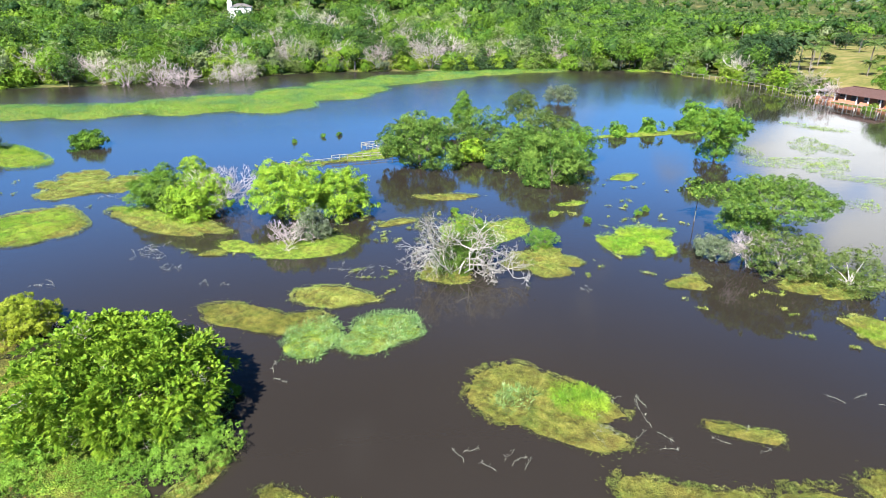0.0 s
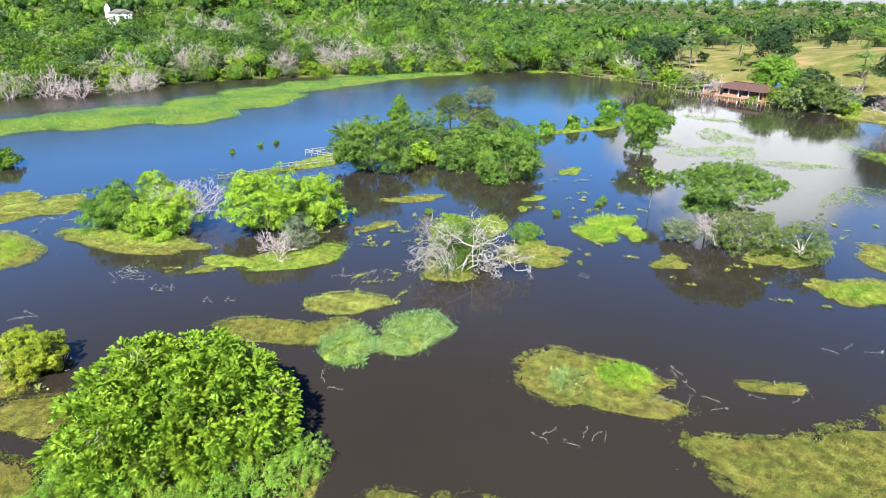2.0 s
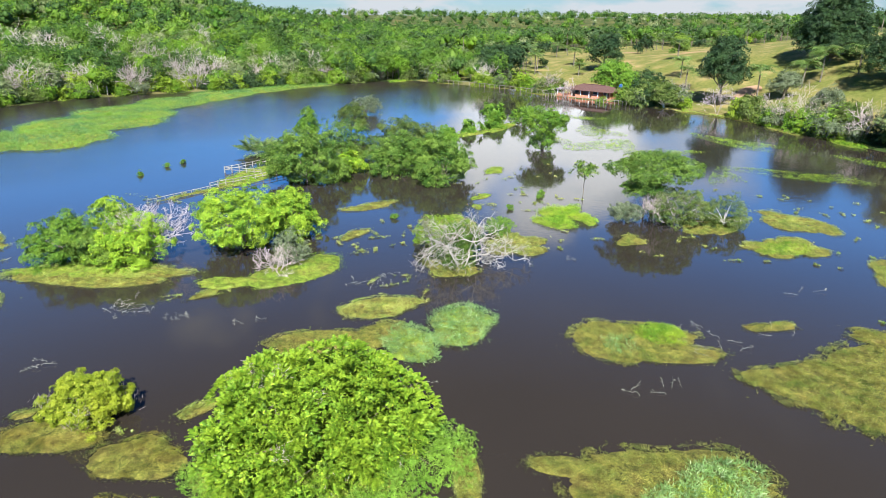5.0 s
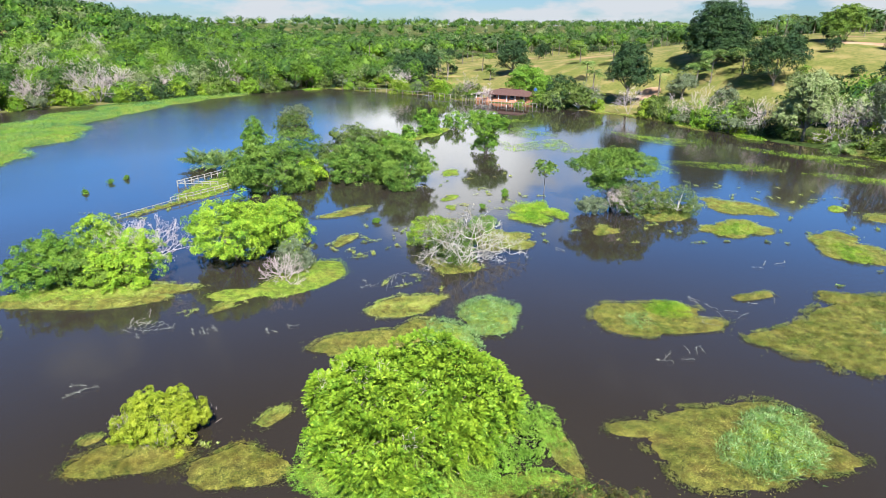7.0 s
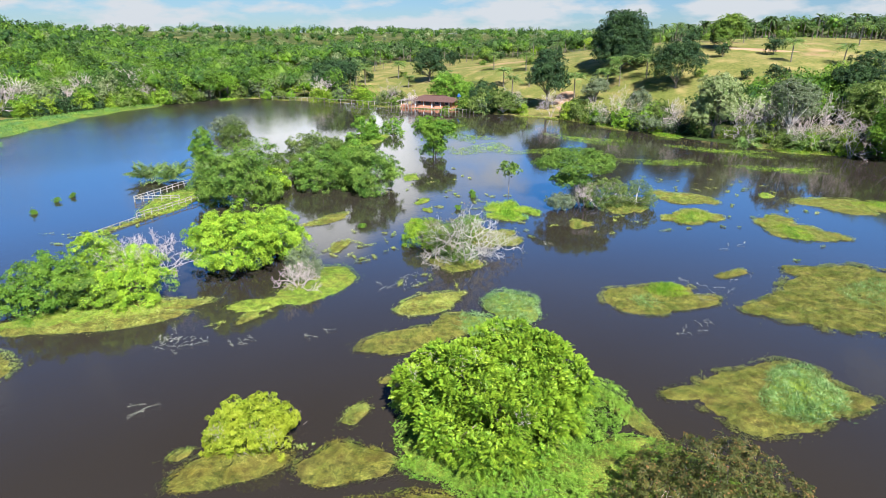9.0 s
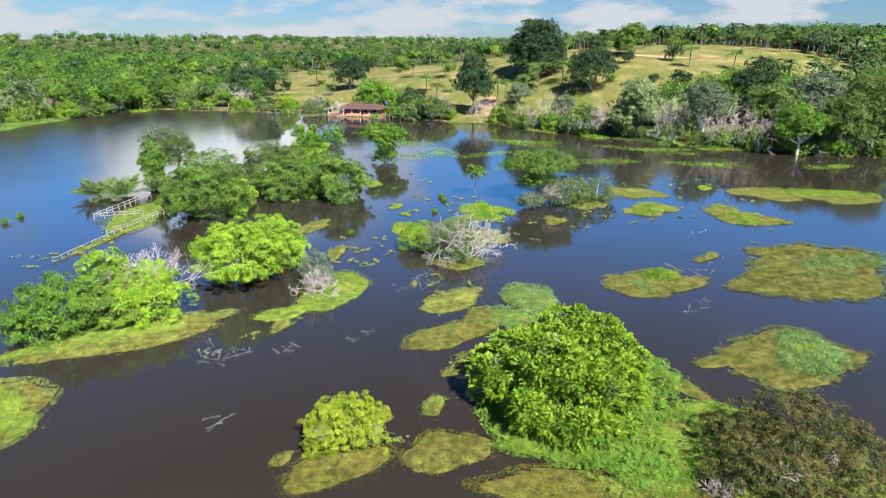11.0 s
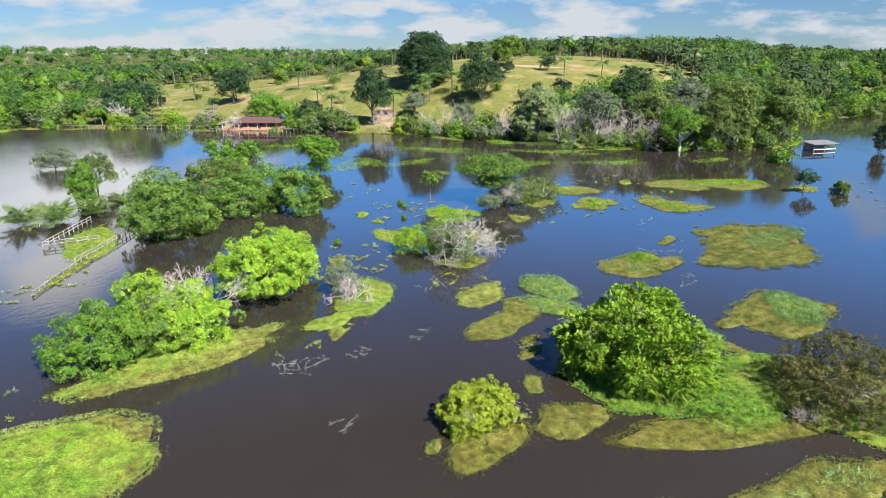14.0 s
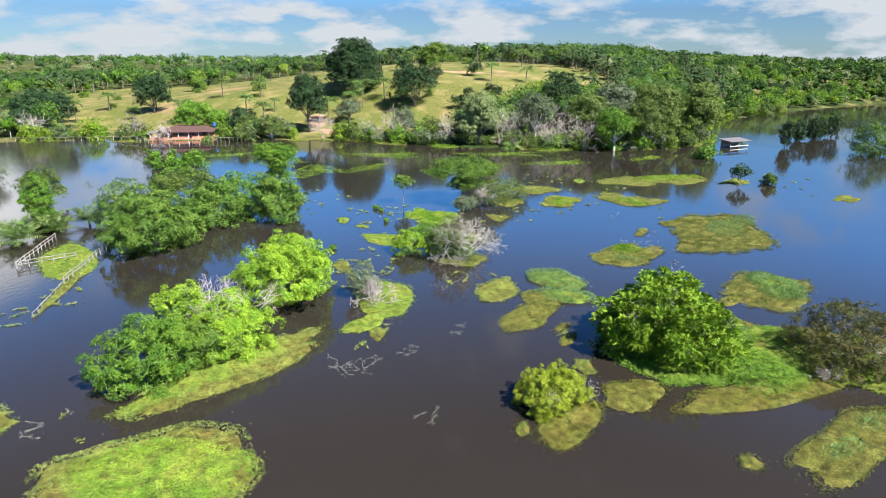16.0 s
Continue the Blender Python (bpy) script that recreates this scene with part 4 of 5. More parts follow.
for wx, wy, wa, wb, wd in ((57, 99, 9, 3.5, 10), (50, 107, 7, 2.4, 40), (64, 88, 8, 2.2, 160), (70, 65, 10, 3.2, 120), (58, 70, 6, 1.6, 30), (80, 45, 9, 2.4, 110),
                           (93, 23, 7, 2.0, 140), (84, 90, 10, 3.0, 80), (66, 112, 8, 3.0, 60), (92, 60, 12, 2.6, 95), (53, 77, 4, 1.5, 20), (76, 130, 7, 2.5, 120)):
    floating_mat("green", 11, (wx, wy, wa, wb, wd), (wx + wb, wy - wb, wa * 0.6, wb * 0.8, wd + 30), thick=0.0, sheet=False, big=1.3, name="duckweed", group="duckweed patches")


def wisps():
    """Small scraps of weed adrift between the mats, strewn in loose lanes."""
    rng = np.random.default_rng(515)
    p = []
    for x, y, rx, ry, n in ((-4, 66, 9, 5, 46), (22, 72, 9, 9, 44), (14, 56, 7, 4, 16), (-5, 52, 5, 3, 16), (-46, 78, 10, 6, 40), (44, 38, 14, 9, 46), (54, 56, 10, 12, 46),
                            (30, 47, 10, 4, 20), (-24, 93, 6, 3, 26), (60, 0, 12, 8, 26), (-22, 58, 6, 2, 12), (27, 84, 9, 7, 22), (-26, 38, 5, 3, 10)):
        for _ in range(n // 2):
            c = np.array([rng.normal(x, rx * 0.6), rng.normal(y, ry * 0.6)])
            k = int(rng.integers(5, 26))
            a = rng.uniform(0, 3.14)
            u = rng.normal(0, rng.uniform(0.15, 0.5), k)
            q = c + np.stack([np.cos(a) * u, np.sin(a) * u], -1) + rng.normal(0, 0.1, (k, 2))
            p.append(np.column_stack([q, np.full(k, 0.02)]))
    p = np.concatenate(p)
    v, f = rosettes(rng, p, np.tile([0, 0, 1.0], (len(p), 1)), 0.22, 4, 0.0, 0.3, 0.8, True)
    tagged(new("weed_scraps", mesh_from("weed_scraps", v, f, MAT_YELLOW)), "scraps of pale green weed adrift on the water", "water plants", kind="stuff")


wisps()


# ---- dry stalks lying in the water ----
def stalks(x, y, n, spread, seed):
    rng = np.random.default_rng(seed)
    e = base("dry_reeds", x, y, 0, "pale dry reed stalks bent over the water", "dry reeds", "dry reeds")
    for i in range(n):
        p = np.array([*rng.normal(0, spread, 2), -0.1])
        a = rng.uniform(0, 6.28)
        segs, r = [], 0.014
        for j in range(5):
            q = p + np.array([math.cos(a), math.sin(a), 0]) * rng.uniform(0.11, 0.28)
            q[2] = abs(rng.normal(0.06, 0.08)) + 0.03
            segs.append((*p, *q, r, r * 0.85))
            if j in (1, 3):
                b = a + rng.choice([-1, 1]) * rng.uniform(0.6, 1.2)
                s = q + np.array([math.cos(b) * 0.2, math.sin(b) * 0.2, rng.uniform(-0.05, 0.15)])
                segs.append((*q, *s, r * 0.7, r * 0.4))
            p, r, a = q, r * 0.85, a + rng.normal(0, 0.22)
        v, f = tubes(segs, 4)
        tip = np.array([segs[-1][3:6]]).repeat(3, 0) + rng.normal(0, 0.04, (3, 3))
        bv, bf = rosettes(rng, tip, np.tile([math.cos(a), math.sin(a), 0.3], (3, 1)), 0.24, 2, 0.1, 0.11, 0.3)
        part("stalk", mesh_from("stalk", *join((v, f), (bv, bf)), STALK), e)


for i, (sx, sy, sn) in enumerate(((-20.5, 50.9, 4), (-25, 54.5, 6), (-29.8, 58.6, 6), (-35.5, 50.4, 4), (-29.5, 57.3, 8),
                                  (1.7, 28, 3), (4.9, 28.1, 3), (12.2, 33.8, 4), (12, 30.5, 3), (-8.5, 52.9, 5), (-6.5, 53.8, 5),
                                  (-42.9, 75.7, 7), (18.8, 29.9, 3), (13.1, 50.2, 2), (10.2, 30.6, 7), (-12, 36.4, 2), (-27.5, 56.0, 4), (28, 35, 3))):
    stalks(sx, sy, sn, 0.9, 300 + i)

# ---- more plants on the islets ----
tree("bush", "low mound of bright green creepers", "bush", -15.0, 28.6, 0, 3.7, 0.8, 0.0, MAT_CREEPER, 6700, 0.117, 51, k=4, small=True, spray=1.7, lump=14, trunk_r=0.05)
tree("bush", "low green creepers at the bush's foot", "bush", -24.0, 26.2, 0, 3.4, 0.5, 0.0, MAT_CREEPER, 5100, 0.109, 52, k=4, small=True, spray=1.7, lump=12, trunk_r=0.05, squash=0.7)
tree("bush", "small green bush under the dead tree", "bush", 3.0, 57.0, 0, 2.8, 3.2, 0.1, LEAF_FRESH, 2600, 0.203, 53, k=4, small=True, spray=1.7, lump=10)
tree("bush", "low bright green bush beside the dead tree", "bush", 2.2, 61.1, 0, 2.6, 3.0, 0.1, LEAF_BRIGHT, 2600, 0.203, 54, k=4, small=True, spray=1.7, lump=10)
tree("bush", "small round vivid green bush on yellow weed", "bush", 10.4, 60.6, 0, 1.8, 1.9, 0.1, LEAF_FRESH, 1600, 0.156, 55, k=4, small=True, spray=1.7, lump=8)
tree("bush", "green shrub among bare twigs", "bush", -13.8, 62.0, 0, 2.0, 3.8, 0.1, LEAF_GREY, 2100, 0.187, 56, k=4, small=True, spray=1.7, lump=8)
dead_tree("dead_bush", "pale bare bush beside the round tree", -15.8, 60.0, 0, 3.0, 57, PINKWOOD, 6, 4, 0.06, 0.9)
dead_tree("dead_bush", "bare pinkish shrub among green bushes", -26.6, 71.0, 0.0, 5.6, 58, PINKWOOD, 9, 5, 0.07, 0.38, twig=0.009)
dead_tree("dead_bush", "grey bare bush beside the flat-topped tree", 30.5, 56.5, 0, 4.6, 59, PINKWOOD, 7, 4, 0.07, 0.7)
dead_tree("dead_bush", "grey bare twigs at the dark bush's foot", -24.0, 21.0, 0, 1.3, 60, PINKWOOD, 5, 4, 0.03, 0.9)
tree("bush", "olive shrub at the waterline", "bush", 27.5, 58.0, 0, 2.2, 2.2, 0.1, LEAF_GREY, 2100, 0.187, 62, k=4, small=True, spray=1.7, lump=8)
tree("bush", "green leafy shrub at the waterline", "bush", 37.2, 51.5, 0, 3.2, 3.8, 0.1, SHORE_LEAF, 1900, 0.218, 63, k=4, small=True, spray=1.7, lump=10, bark=BLEACHED)
tree("tree", "slender young tree with large leaves", "tree", 29.7, 69.4, 0, 1.3, 4.8, 3.0, LEAF_MID, 160, 0.4, 64, lump=6, trunk_r=0.05)
tree("bush", "grassy islet bush in the blue water", "bush", -59.5, 102.6, 0, 2.8, 2.2, 0.1, LEAF_FRESH, 900, 0.4, 65, lump=8)
tree("bush", "brownish shrub on the grass bank", "bush", -75.0, 98.0, 0, 4.5, 2.6, 0.1, LEAF_GREY, 900, 0.4, 66, lump=10)
tree("tree", "small tree with open crown at the mat's edge", "tree", 60.1, 8.4, 0, 1.9, 4.0, 1.2, LEAF_DARK, 300, 0.34, 67, lump=8, trunk_r=0.06)
tree("bush", "round green bush on the water", "bush", 61.2, 2.4, 0, 1.5, 2.1, 0.0, LEAF_MID, 700, 0.26, 68, lump=8)
tree("bush", "low green bush at the shore", "bush", 97.0, 7.6, 0, 3.0, 2.6, 0.1, LEAF_FRESH, 600, 0.5, 69, lump=8)
for i, (bx, by, br, bh) in enumerate(((52.6, 133.9, 1.5, 4.3), (52.2, 129.7, 1.6, 4.4), (57.7, 127.5, 2.8, 3.5), (40.0, 121.4, 1.6, 2.0), (32.8, 118.2, 1.6, 1.6), (48, 124, 2.0, 1.8))):
    tree("bush", "leafy green bush rising from the water", "bush", bx, by, 0, br, bh, 0.1, LEAF_FRESH, 420, 0.45, 70 + i, lump=7, group="water bushes", trunk_r=0.06)
tree("bush", "bright green bush in the grove's gap", "bush", 4.5, 97.0, 0, 2.4, 3.0, 0.1, LEAF_BRIGHT, 600, 0.45, 80, lump=8)
tree("tree", "green tree at the back of the grove", "tree", 6.5, 106.0, 0, 4.8, 6.8, 0.0, GROVE_LEAF, 3200, 0.32, 81, k=4, small=True, spray=2.5, lump=12, under=-0.7)
tree("tree", "leafy tree at the grove's end", "tree", 20.5, 96.0, 0, 4.6, 6.0, 0.0, LEAF_FRESH, 3200, 0.32, 82, k=4, small=True, spray=2.5, lump=12, under=-0.7)
for i, (tx, ty) in enumerate(((-26.2, 108.4), (-19.4, 114.6), (23.8, 71.6), (1.4, 71.4), (-22, 113), (17, 68.6), (25, 73))):
    tree("bush", "small green tuft rising from the water", "bush", tx, ty, 0, 0.38, 0.4, 0.02, LEAF_FRESH, 140, 0.15, 90 + i, lump=5, group="water tufts", trunk_r=0.03)
for i, (tx, ty, tr, th) in enumerate(((123.4, -18.5, 1.6, 7.4), (141.7, -27.6, 2.0, 6.8), (142.7, -31.8, 2.1, 7.6), (152.7, -40.7, 3.0, 8.4), (150.0, -36.0, 2.2, 7.0))):
    tree("tree", "narrow dark tree standing in open water", "tree", tx, ty, 0, tr, th, 0.0, LEAF_DARK, 900, 0.4, 100 + i, lump=8, group="water trees", trunk_r=0.12)
tree("tree", "broad dark green tree in open water", "tree", 110.9, -35.8, 0, 6.4, 8.4, 0.0, GROVE_LEAF, 3000, 0.42, 106, k=4, small=True, spray=1.8, lump=20, under=-0.7)

# low palms beside the fence
for i, (px, py, ph, ps) in enumerate(((-7.5, 117.5, 0.6, 4.2), (-4.8, 113.8, 0.5, 4.4), (-2.5, 116.5, 0.6, 4.0), (0.5, 113.0, 0.5, 3.8), (2.0, 115.5, 0.6, 4.0), (-5.5, 119.5, 0.6, 4.0), (6.0, 112.0, 0.7, 4.2))):
    palm("palm", "low palm with arching green fronds by the fence", px, py, 0, ph + 0.15, ps * 0.95, 110 + i, 22, "fence palms", rises=(0.2, 1.5), sag=0.42, leaflets=13, slim=0.022, reach=0.2)


# ---- fences ----
def rail_fence(name, label, points, step, high, rails, material, rail_r=0.05, post_r=0.06, seed=0, lift=0.0):
    """Posts along a line with rails between them; each a part."""
    rng = np.random.default_rng(seed)
    x0, y0 = points[0]
    e = base(name, x0, y0, 0, label, "fence")
    for (ax, ay), (bx, by) in zip(points[:-1], points[1:]):
        n = max(1, int(math.hypot(bx - ax, by - ay) / step))
        tops = []
        for i in range(n + 1):
            x, y = ax + (bx - ax) * i / n - x0, ay + (by - ay) * i / n - y0
            hh = high * rng.uniform(0.92, 1.08)
            tops.append((x + rng.normal(0, 0.04), y + rng.normal(0, 0.04), hh + lift))
            part("post", mesh_from("post", *tubes([(x, y, -0.8, *tops[-1], post_r, post_r * 0.9)], 6), material), e)
        for k in range(rails):
            f = 0.92 - 0.42 * k
            for a, b in zip(tops[:-1], tops[1:]):
                part("rail", mesh_from("rail", *tubes([(a[0], a[1], a[2] * f, b[0], b[1], b[2] * f, rail_r, rail_r)], 4), material), e)


rail_fence("fence", "white wooden rail fence standing in the water", [(-17.5, 95.4), (-7.0, 99.4), (-3.5, 101.0)], 1.2, 0.95, 2, WHITEWOOD, 0.055, 0.075, 1)
rail_fence("fence", "sunken end of the white rail fence", [(-26.0, 91.2), (-21.5, 93.4), (-17.5, 95.4)], 1.2, 0.5, 1, WHITEWOOD, 0.05, 0.07, 5)
rail_fence("fence", "white wooden rail fence round the grass spit", [(-9.0, 101.2), (-14.0, 105.0), (-8.0, 107.8), (-2.0, 110.6)], 1.2, 0.95, 2, WHITEWOOD, 0.055, 0.075, 2)
rail_fence("fence", "grey post fence along the flooded shore", [(80.0, 222.0), (88.0, 204.0), (96.5, 180.0), (98.0, 170.0)], 2.2, 1.4, 1, GREYWOOD, 0.05, 0.09, 3)
rail_fence("fence", "grey stakes in the water before the house", [(94.0, 170.0), (96.5, 160.0), (101.0, 149.0), (104.0, 141.0)], 1.1, 1.3, 1, GREYWOOD, 0.05, 0.08, 4)


# ---- buildings ----
def box_mesh(name, x0, x1, y0, y1, z0, z1, material, bevel=0.02):
    bm = bmesh.new()
    bmesh.ops.create_cube(bm, size=1.0)
    for v in bm.verts:
        v.co = Vector(((x0, x1)[v.co.x > 0], (y0, y1)[v.co.y > 0], (z0, z1)[v.co.z > 0]))
    if bevel:
        bmesh.ops.bevel(bm, geom=list(bm.edges), offset=bevel, segments=1, affect="EDGES")
    me = bpy.data.meshes.new(name)
    bm.to_mesh(me)
    bm.free()
    me.materials.append(material)
    return me


def hip_roof(name, x0, x1, y0, y1, z, rise, ridge, material, thick=0.15):
    """A hipped roof with a thick eave; ridge: how far the ridge stops short of the ends."""
    ym = (y0 + y1) / 2
    v = [(x0, y0, z), (x1, y0, z), (x1, y1, z), (x0, y1, z), (x0 + ridge, ym, z + rise), (x1 - ridge, ym, z + rise)]
    v += [(a, b, c - thick) for a, b, c in v]
    bm = bmesh.new()
    vs = [bm.verts.new(p) for p in v]
    for f in ((0, 1, 5, 4), (1, 2, 5), (2, 3, 4, 5), (3, 0, 4)):
        bm.faces.new([vs[i] for i in f])
        bm.faces.new([vs[i + 6] for i in reversed(f)])
    for a, b in ((0, 1), (1, 2), (2, 3), (3, 0)):
        bm.faces.new((vs[b], vs[a], vs[a + 6], vs[b + 6]))
    me = bpy.data.meshes.new(name)
    bm.to_mesh(me)
    bm.free()
    me.materials.append(material)
    return me


ORANGE = plain_mat("orange_render", (0.40, 0.16, 0.09), (0.50, 0.23, 0.14), 0.8, 0.85, 0.2, 6)
ROOF = plain_mat("roof_tile", (0.06, 0.03, 0.025), (0.11, 0.055, 0.045), 1.2, 0.85, 0.8, 5, stretch=(1, 6, 1))
WHITEWALL = plain_mat("white_wash", (0.70, 0.69, 0.66), (0.82, 0.81, 0.79), 0.7, 0.85)
PANE = plain_mat("dark_pane", (0.02, 0.025, 0.03), (0.04, 0.045, 0.05), 1.0, 0.15)
TIN = plain_mat("tin_roof", (0.15, 0.135, 0.125), (0.25, 0.225, 0.21), 0.9, 0.5, 0.5, 5, stretch=(7, 1, 1), metal=0.3)
BLUE = plain_mat("blue_tank", (0.03, 0.10, 0.40), (0.05, 0.14, 0.48), 2.0, 0.4)


def lake_house():
    e = base("house", 103.5, 159.5, 0.2, "low orange house with a dark red tiled roof on the shore", "house", turn=-68)
    e.scale = (1.0, 1.0, 0.82)
    L, D = 7.5, 8.0
    part("floor_slab", box_mesh("floor_slab", -L - 3.2, L, -1.2, D, -0.9, 0.35, ORANGE), e, "orange plinth")
    part("back_wall", box_mesh("back_wall", -L + 0.2, L - 0.2, D - 0.3, D, 0.35, 3.0, ORANGE), e)
    part("end_wall", box_mesh("end_wall", L - 0.3, L, 0.0, D - 0.3, 0.35, 3.0, ORANGE), e)
    part("end_wall", box_mesh("end_wall", -L, -L + 0.3, 2.0, D - 0.3, 0.35, 3.0, ORANGE), e)
    # front: piers with windows and a door between them
    xs = [-7.5, -6.0, -4.4, -2.8, -1.2, 0.6, 2.2, 4.2, 5.6, 7.2]
    for a, b in zip(xs[0::2], xs[1::2]):
        part("wall", box_mesh("wall", a, b, 2.0, 2.3, 0.35, 3.0, ORANGE), e)
    for i, (a, b) in enumerate(zip(xs[1:-1:2], xs[2::2])):
        if i == 1:
            part("door", box_mesh("door", a, b, 2.12, 2.2, 0.35, 2.45, GREYWOOD), e)
            part("wall", box_mesh("wall", a, b, 2.0, 2.3, 2.45, 3.0, ORANGE), e)
        else:
            part("wall", box_mesh("wall", a, b, 2.0, 2.3, 0.35, 1.25, ORANGE), e)
            part("wall", box_mesh("wall", a, b, 2.0, 2.3, 2.35, 3.0, ORANGE), e)
            w = part("window", box_mesh("window", a, b, 2.1, 2.16, 1.25, 2.35, WHITEWALL), e)
            part("pane", box_mesh("pane", a + 0.08, b - 0.08, 2.08, 2.1, 1.33, 2.27, PANE, 0), w)
    # porch: posts and a low parapet
    for x in (-10.4, -8.2, -5.2, -2.2, 0.8, 3.8, 6.9):
        part("porch_post", box_mesh("porch_post", x - 0.12, x + 0.12, -0.9, -0.66, 0.35, 2.8, WHITEWALL), e)
    for a, b in ((-10.4, -5.3), (-4.0, 0.7), (1.8, 6.9)):
        part("parapet", box_mesh("parapet", a, b, -0.95, -0.8, 0.35, 1.1, ORANGE), e)
    r = part("roof", hip_roof("roof", -L - 0.9, L + 0.9, -1.6, D + 0.8, 2.95, 1.9, 4.6, ROOF), e, "dark red tiled hip roof")
    part("ridge_cap", mesh_from("ridge_cap", *tubes([(-L + 3.7, 3.2, 4.85, L - 3.7, 3.2, 4.85, 0.12, 0.12)], 6), ROOF), r)
    part("porch_roof", hip_roof("porch_roof", -11.2, -7.6, -1.4, 4.0, 2.75, 0.5, 1.0, TIN), e, "pale tin porch roof")
    tank = base("water_tank", 112.5, 155.0, float(ground_z(112.5, 155.0)), "blue plastic water tank behind the house", "water tank")
    tank.scale = (0.7, 0.7, 0.75)
    segs = [(0, 0, -0.3, 0, 0, 4.2, 0.25, 0.25), (0, 0, 4.2, 0, 0, 5.4, 0.9, 0.8), (0, 0, 5.4, 0, 0, 5.7, 0.8, 0.3)]
    part("tank_body", mesh_from("tank_body", *tubes(segs, 12), BLUE, True), tank)


def shed():
    e = base("shed", 121.5, -4.5, 0, "small open shed with a pale tin roof in the flood", "shed", turn=-52)
    for x in (-3.6, 0.0, 3.6):
        for y in (-1.6, 1.6):
            part("post", mesh_from("post", *tubes([(x, y, -1.0, x, y, 2.0 + 0.2 * (y > 0), 0.1, 0.09)], 6), GREYWOOD), e)
    part("wall", box_mesh("wall", -3.7, 3.7, 1.6, 1.7, -0.2, 1.9, GREYWOOD), e)
    part("rail", box_mesh("rail", -3.7, 3.7, -1.7, -1.62, 0.4, 0.6, WHITEWALL), e)
    bm = bmesh.new()
    bmesh.ops.create_cube(bm, size=1.0)
    for v in bm.verts:
        v.co = Vector((v.co.x * 8.4, v.co.y * 4.4, v.co.z * 0.08 + 2.1 + v.co.y * 0.5))
    me = bpy.data.meshes.new("roof")
    bm.to_mesh(me)
    bm.free()
    me.materials.append(TIN)
    part("roof", me, e, "weathered pale tin roof")


def hill_church():
    z = float(ground_z(-99, 318))
    e = base("church", -99, 318, z + 2.0, "white church with a small tower on the wooded hill", "church", turn=12)
    e.scale = (0.86, 0.86, 0.86)
    part("plinth", box_mesh("plinth", -6.5, 7.5, -3.5, 8.5, -5.0, 0.2, WHITEWALL), e)
    part("nave", box_mesh("nave", -4.0, 7.0, -3.0, 8.0, 0.2, 5.2, WHITEWALL), e)
    part("roof", hip_roof("roof", -4.5, 7.5, -3.5, 8.5, 5.3, 1.6, 4.0, TIN), e)
    t = part("tower", box_mesh("tower", -5.4, -3.0, -2.6, -0.2, 0.2, 7.2, WHITEWALL), e)
    part("spire", hip_roof("spire", -5.6, -2.8, -2.8, 0.0, 7.2, 2.4, 1.38, WHITEWALL), t)
    for x in (-1.5, 1.5, 4.5):
        w = part("window", box_mesh("window", x - 0.5, x + 0.5, -3.06, -3.0, 1.4, 3.8, WHITEWALL), e)
        part("pane", box_mesh("pane", x - 0.4, x + 0.4, -3.08, -3.06, 1.5, 3.7, PANE, 0), w)


lake_house()
for hx, hy, hr, hh in ((106.5, 145.0, 2.4, 3.0), (99.2, 171.5, 2.2, 2.6), (108.0, 149.0, 2.8, 4.2), (102.2, 152.0, 1.2, 1.4)):
    tree("bush", "leafy green bush beside the orange house", "bush", hx, hy, float(ground_z(hx, hy)), hr, hh, 0.1, LEAF_MID, 420, 0.45, 340 + int(hy), lump=8, group="house bushes", trunk_r=0.06)
dead_tree("dead_tree", "bare brownish tree before the orange house", 99.0, 165.0, 0.0, 6.0, 348, PINKWOOD, 4, 4, 0.1, 0.8, twig=0.03)
shed()
hill_church()


# ---- pasture trees ----
def land(x, y):
    return float(ground_z(x, y))


def pasture_tree(label, x, y, r, h, low, leaf, n, size, seed, lump=16, **more):
    return tree("tree", label, "tree", x, y, land(x, y), r, h, low, leaf, n, size, seed, k=5, lump=lump, trunk_r=0.35, cover=2.6, small=True, **more)


pasture_tree("huge dark round mango tree on the pasture hill", 170, 127, 10.8, 20.5, 1.0, LEAF_DARK, 15000, 0.55, 201, 60)
pasture_tree("tall dark mango tree by the dirt track", 125, 128, 6.2, 18.5, 5.0, LEAF_DARK, 4352, 0.62, 202, 22)
pasture_tree("round green tree on the hill pasture", 203, 102, 6.5, 12.0, 0.8, LEAF_MID, 2720, 0.62, 203, 18)
pasture_tree("dark round tree on the pasture slope", 141, 197, 6.4, 13.5, 2.0, LEAF_DARK, 2720, 0.62, 204, 18)
pasture_tree("small lone tree on the pasture", 199, 215, 3.6, 6.8, 1.2, LEAF_MID, 1088, 0.62, 205, 10)
pasture_tree("bright green tree behind the house", 119, 166, 6.4, 9.0, 0.5, LEAF_FRESH, 2720, 0.55, 206)
pasture_tree("green tree beside the house", 117, 156, 4.8, 7.2, 0.4, LEAF_FRESH, 1904, 0.55, 207)
pasture_tree("dark grey-green tree on the slope", 155, 99, 8.4, 14.5, 1.5, LEAF_DARK, 3536, 0.62, 208, 20)
pasture_tree("broad dark tree near the lake corner", 104, 212, 10.0, 13.0, 2.0, LEAF_DARK, 3536, 0.68, 209, 20)
pasture_tree("yellowish tree at the waterside", 109, 68, 6.6, 15.5, 3.0, LEAF_PALE, 3536, 0.55, 210, 18, flat=0.1)
pasture_tree("grey half-bare tree at the waterside", 111, 52, 6.0, 15.0, 4.0, LEAF_GREY, 2176, 0.48, 211, 14, bark=DEADWOOD)
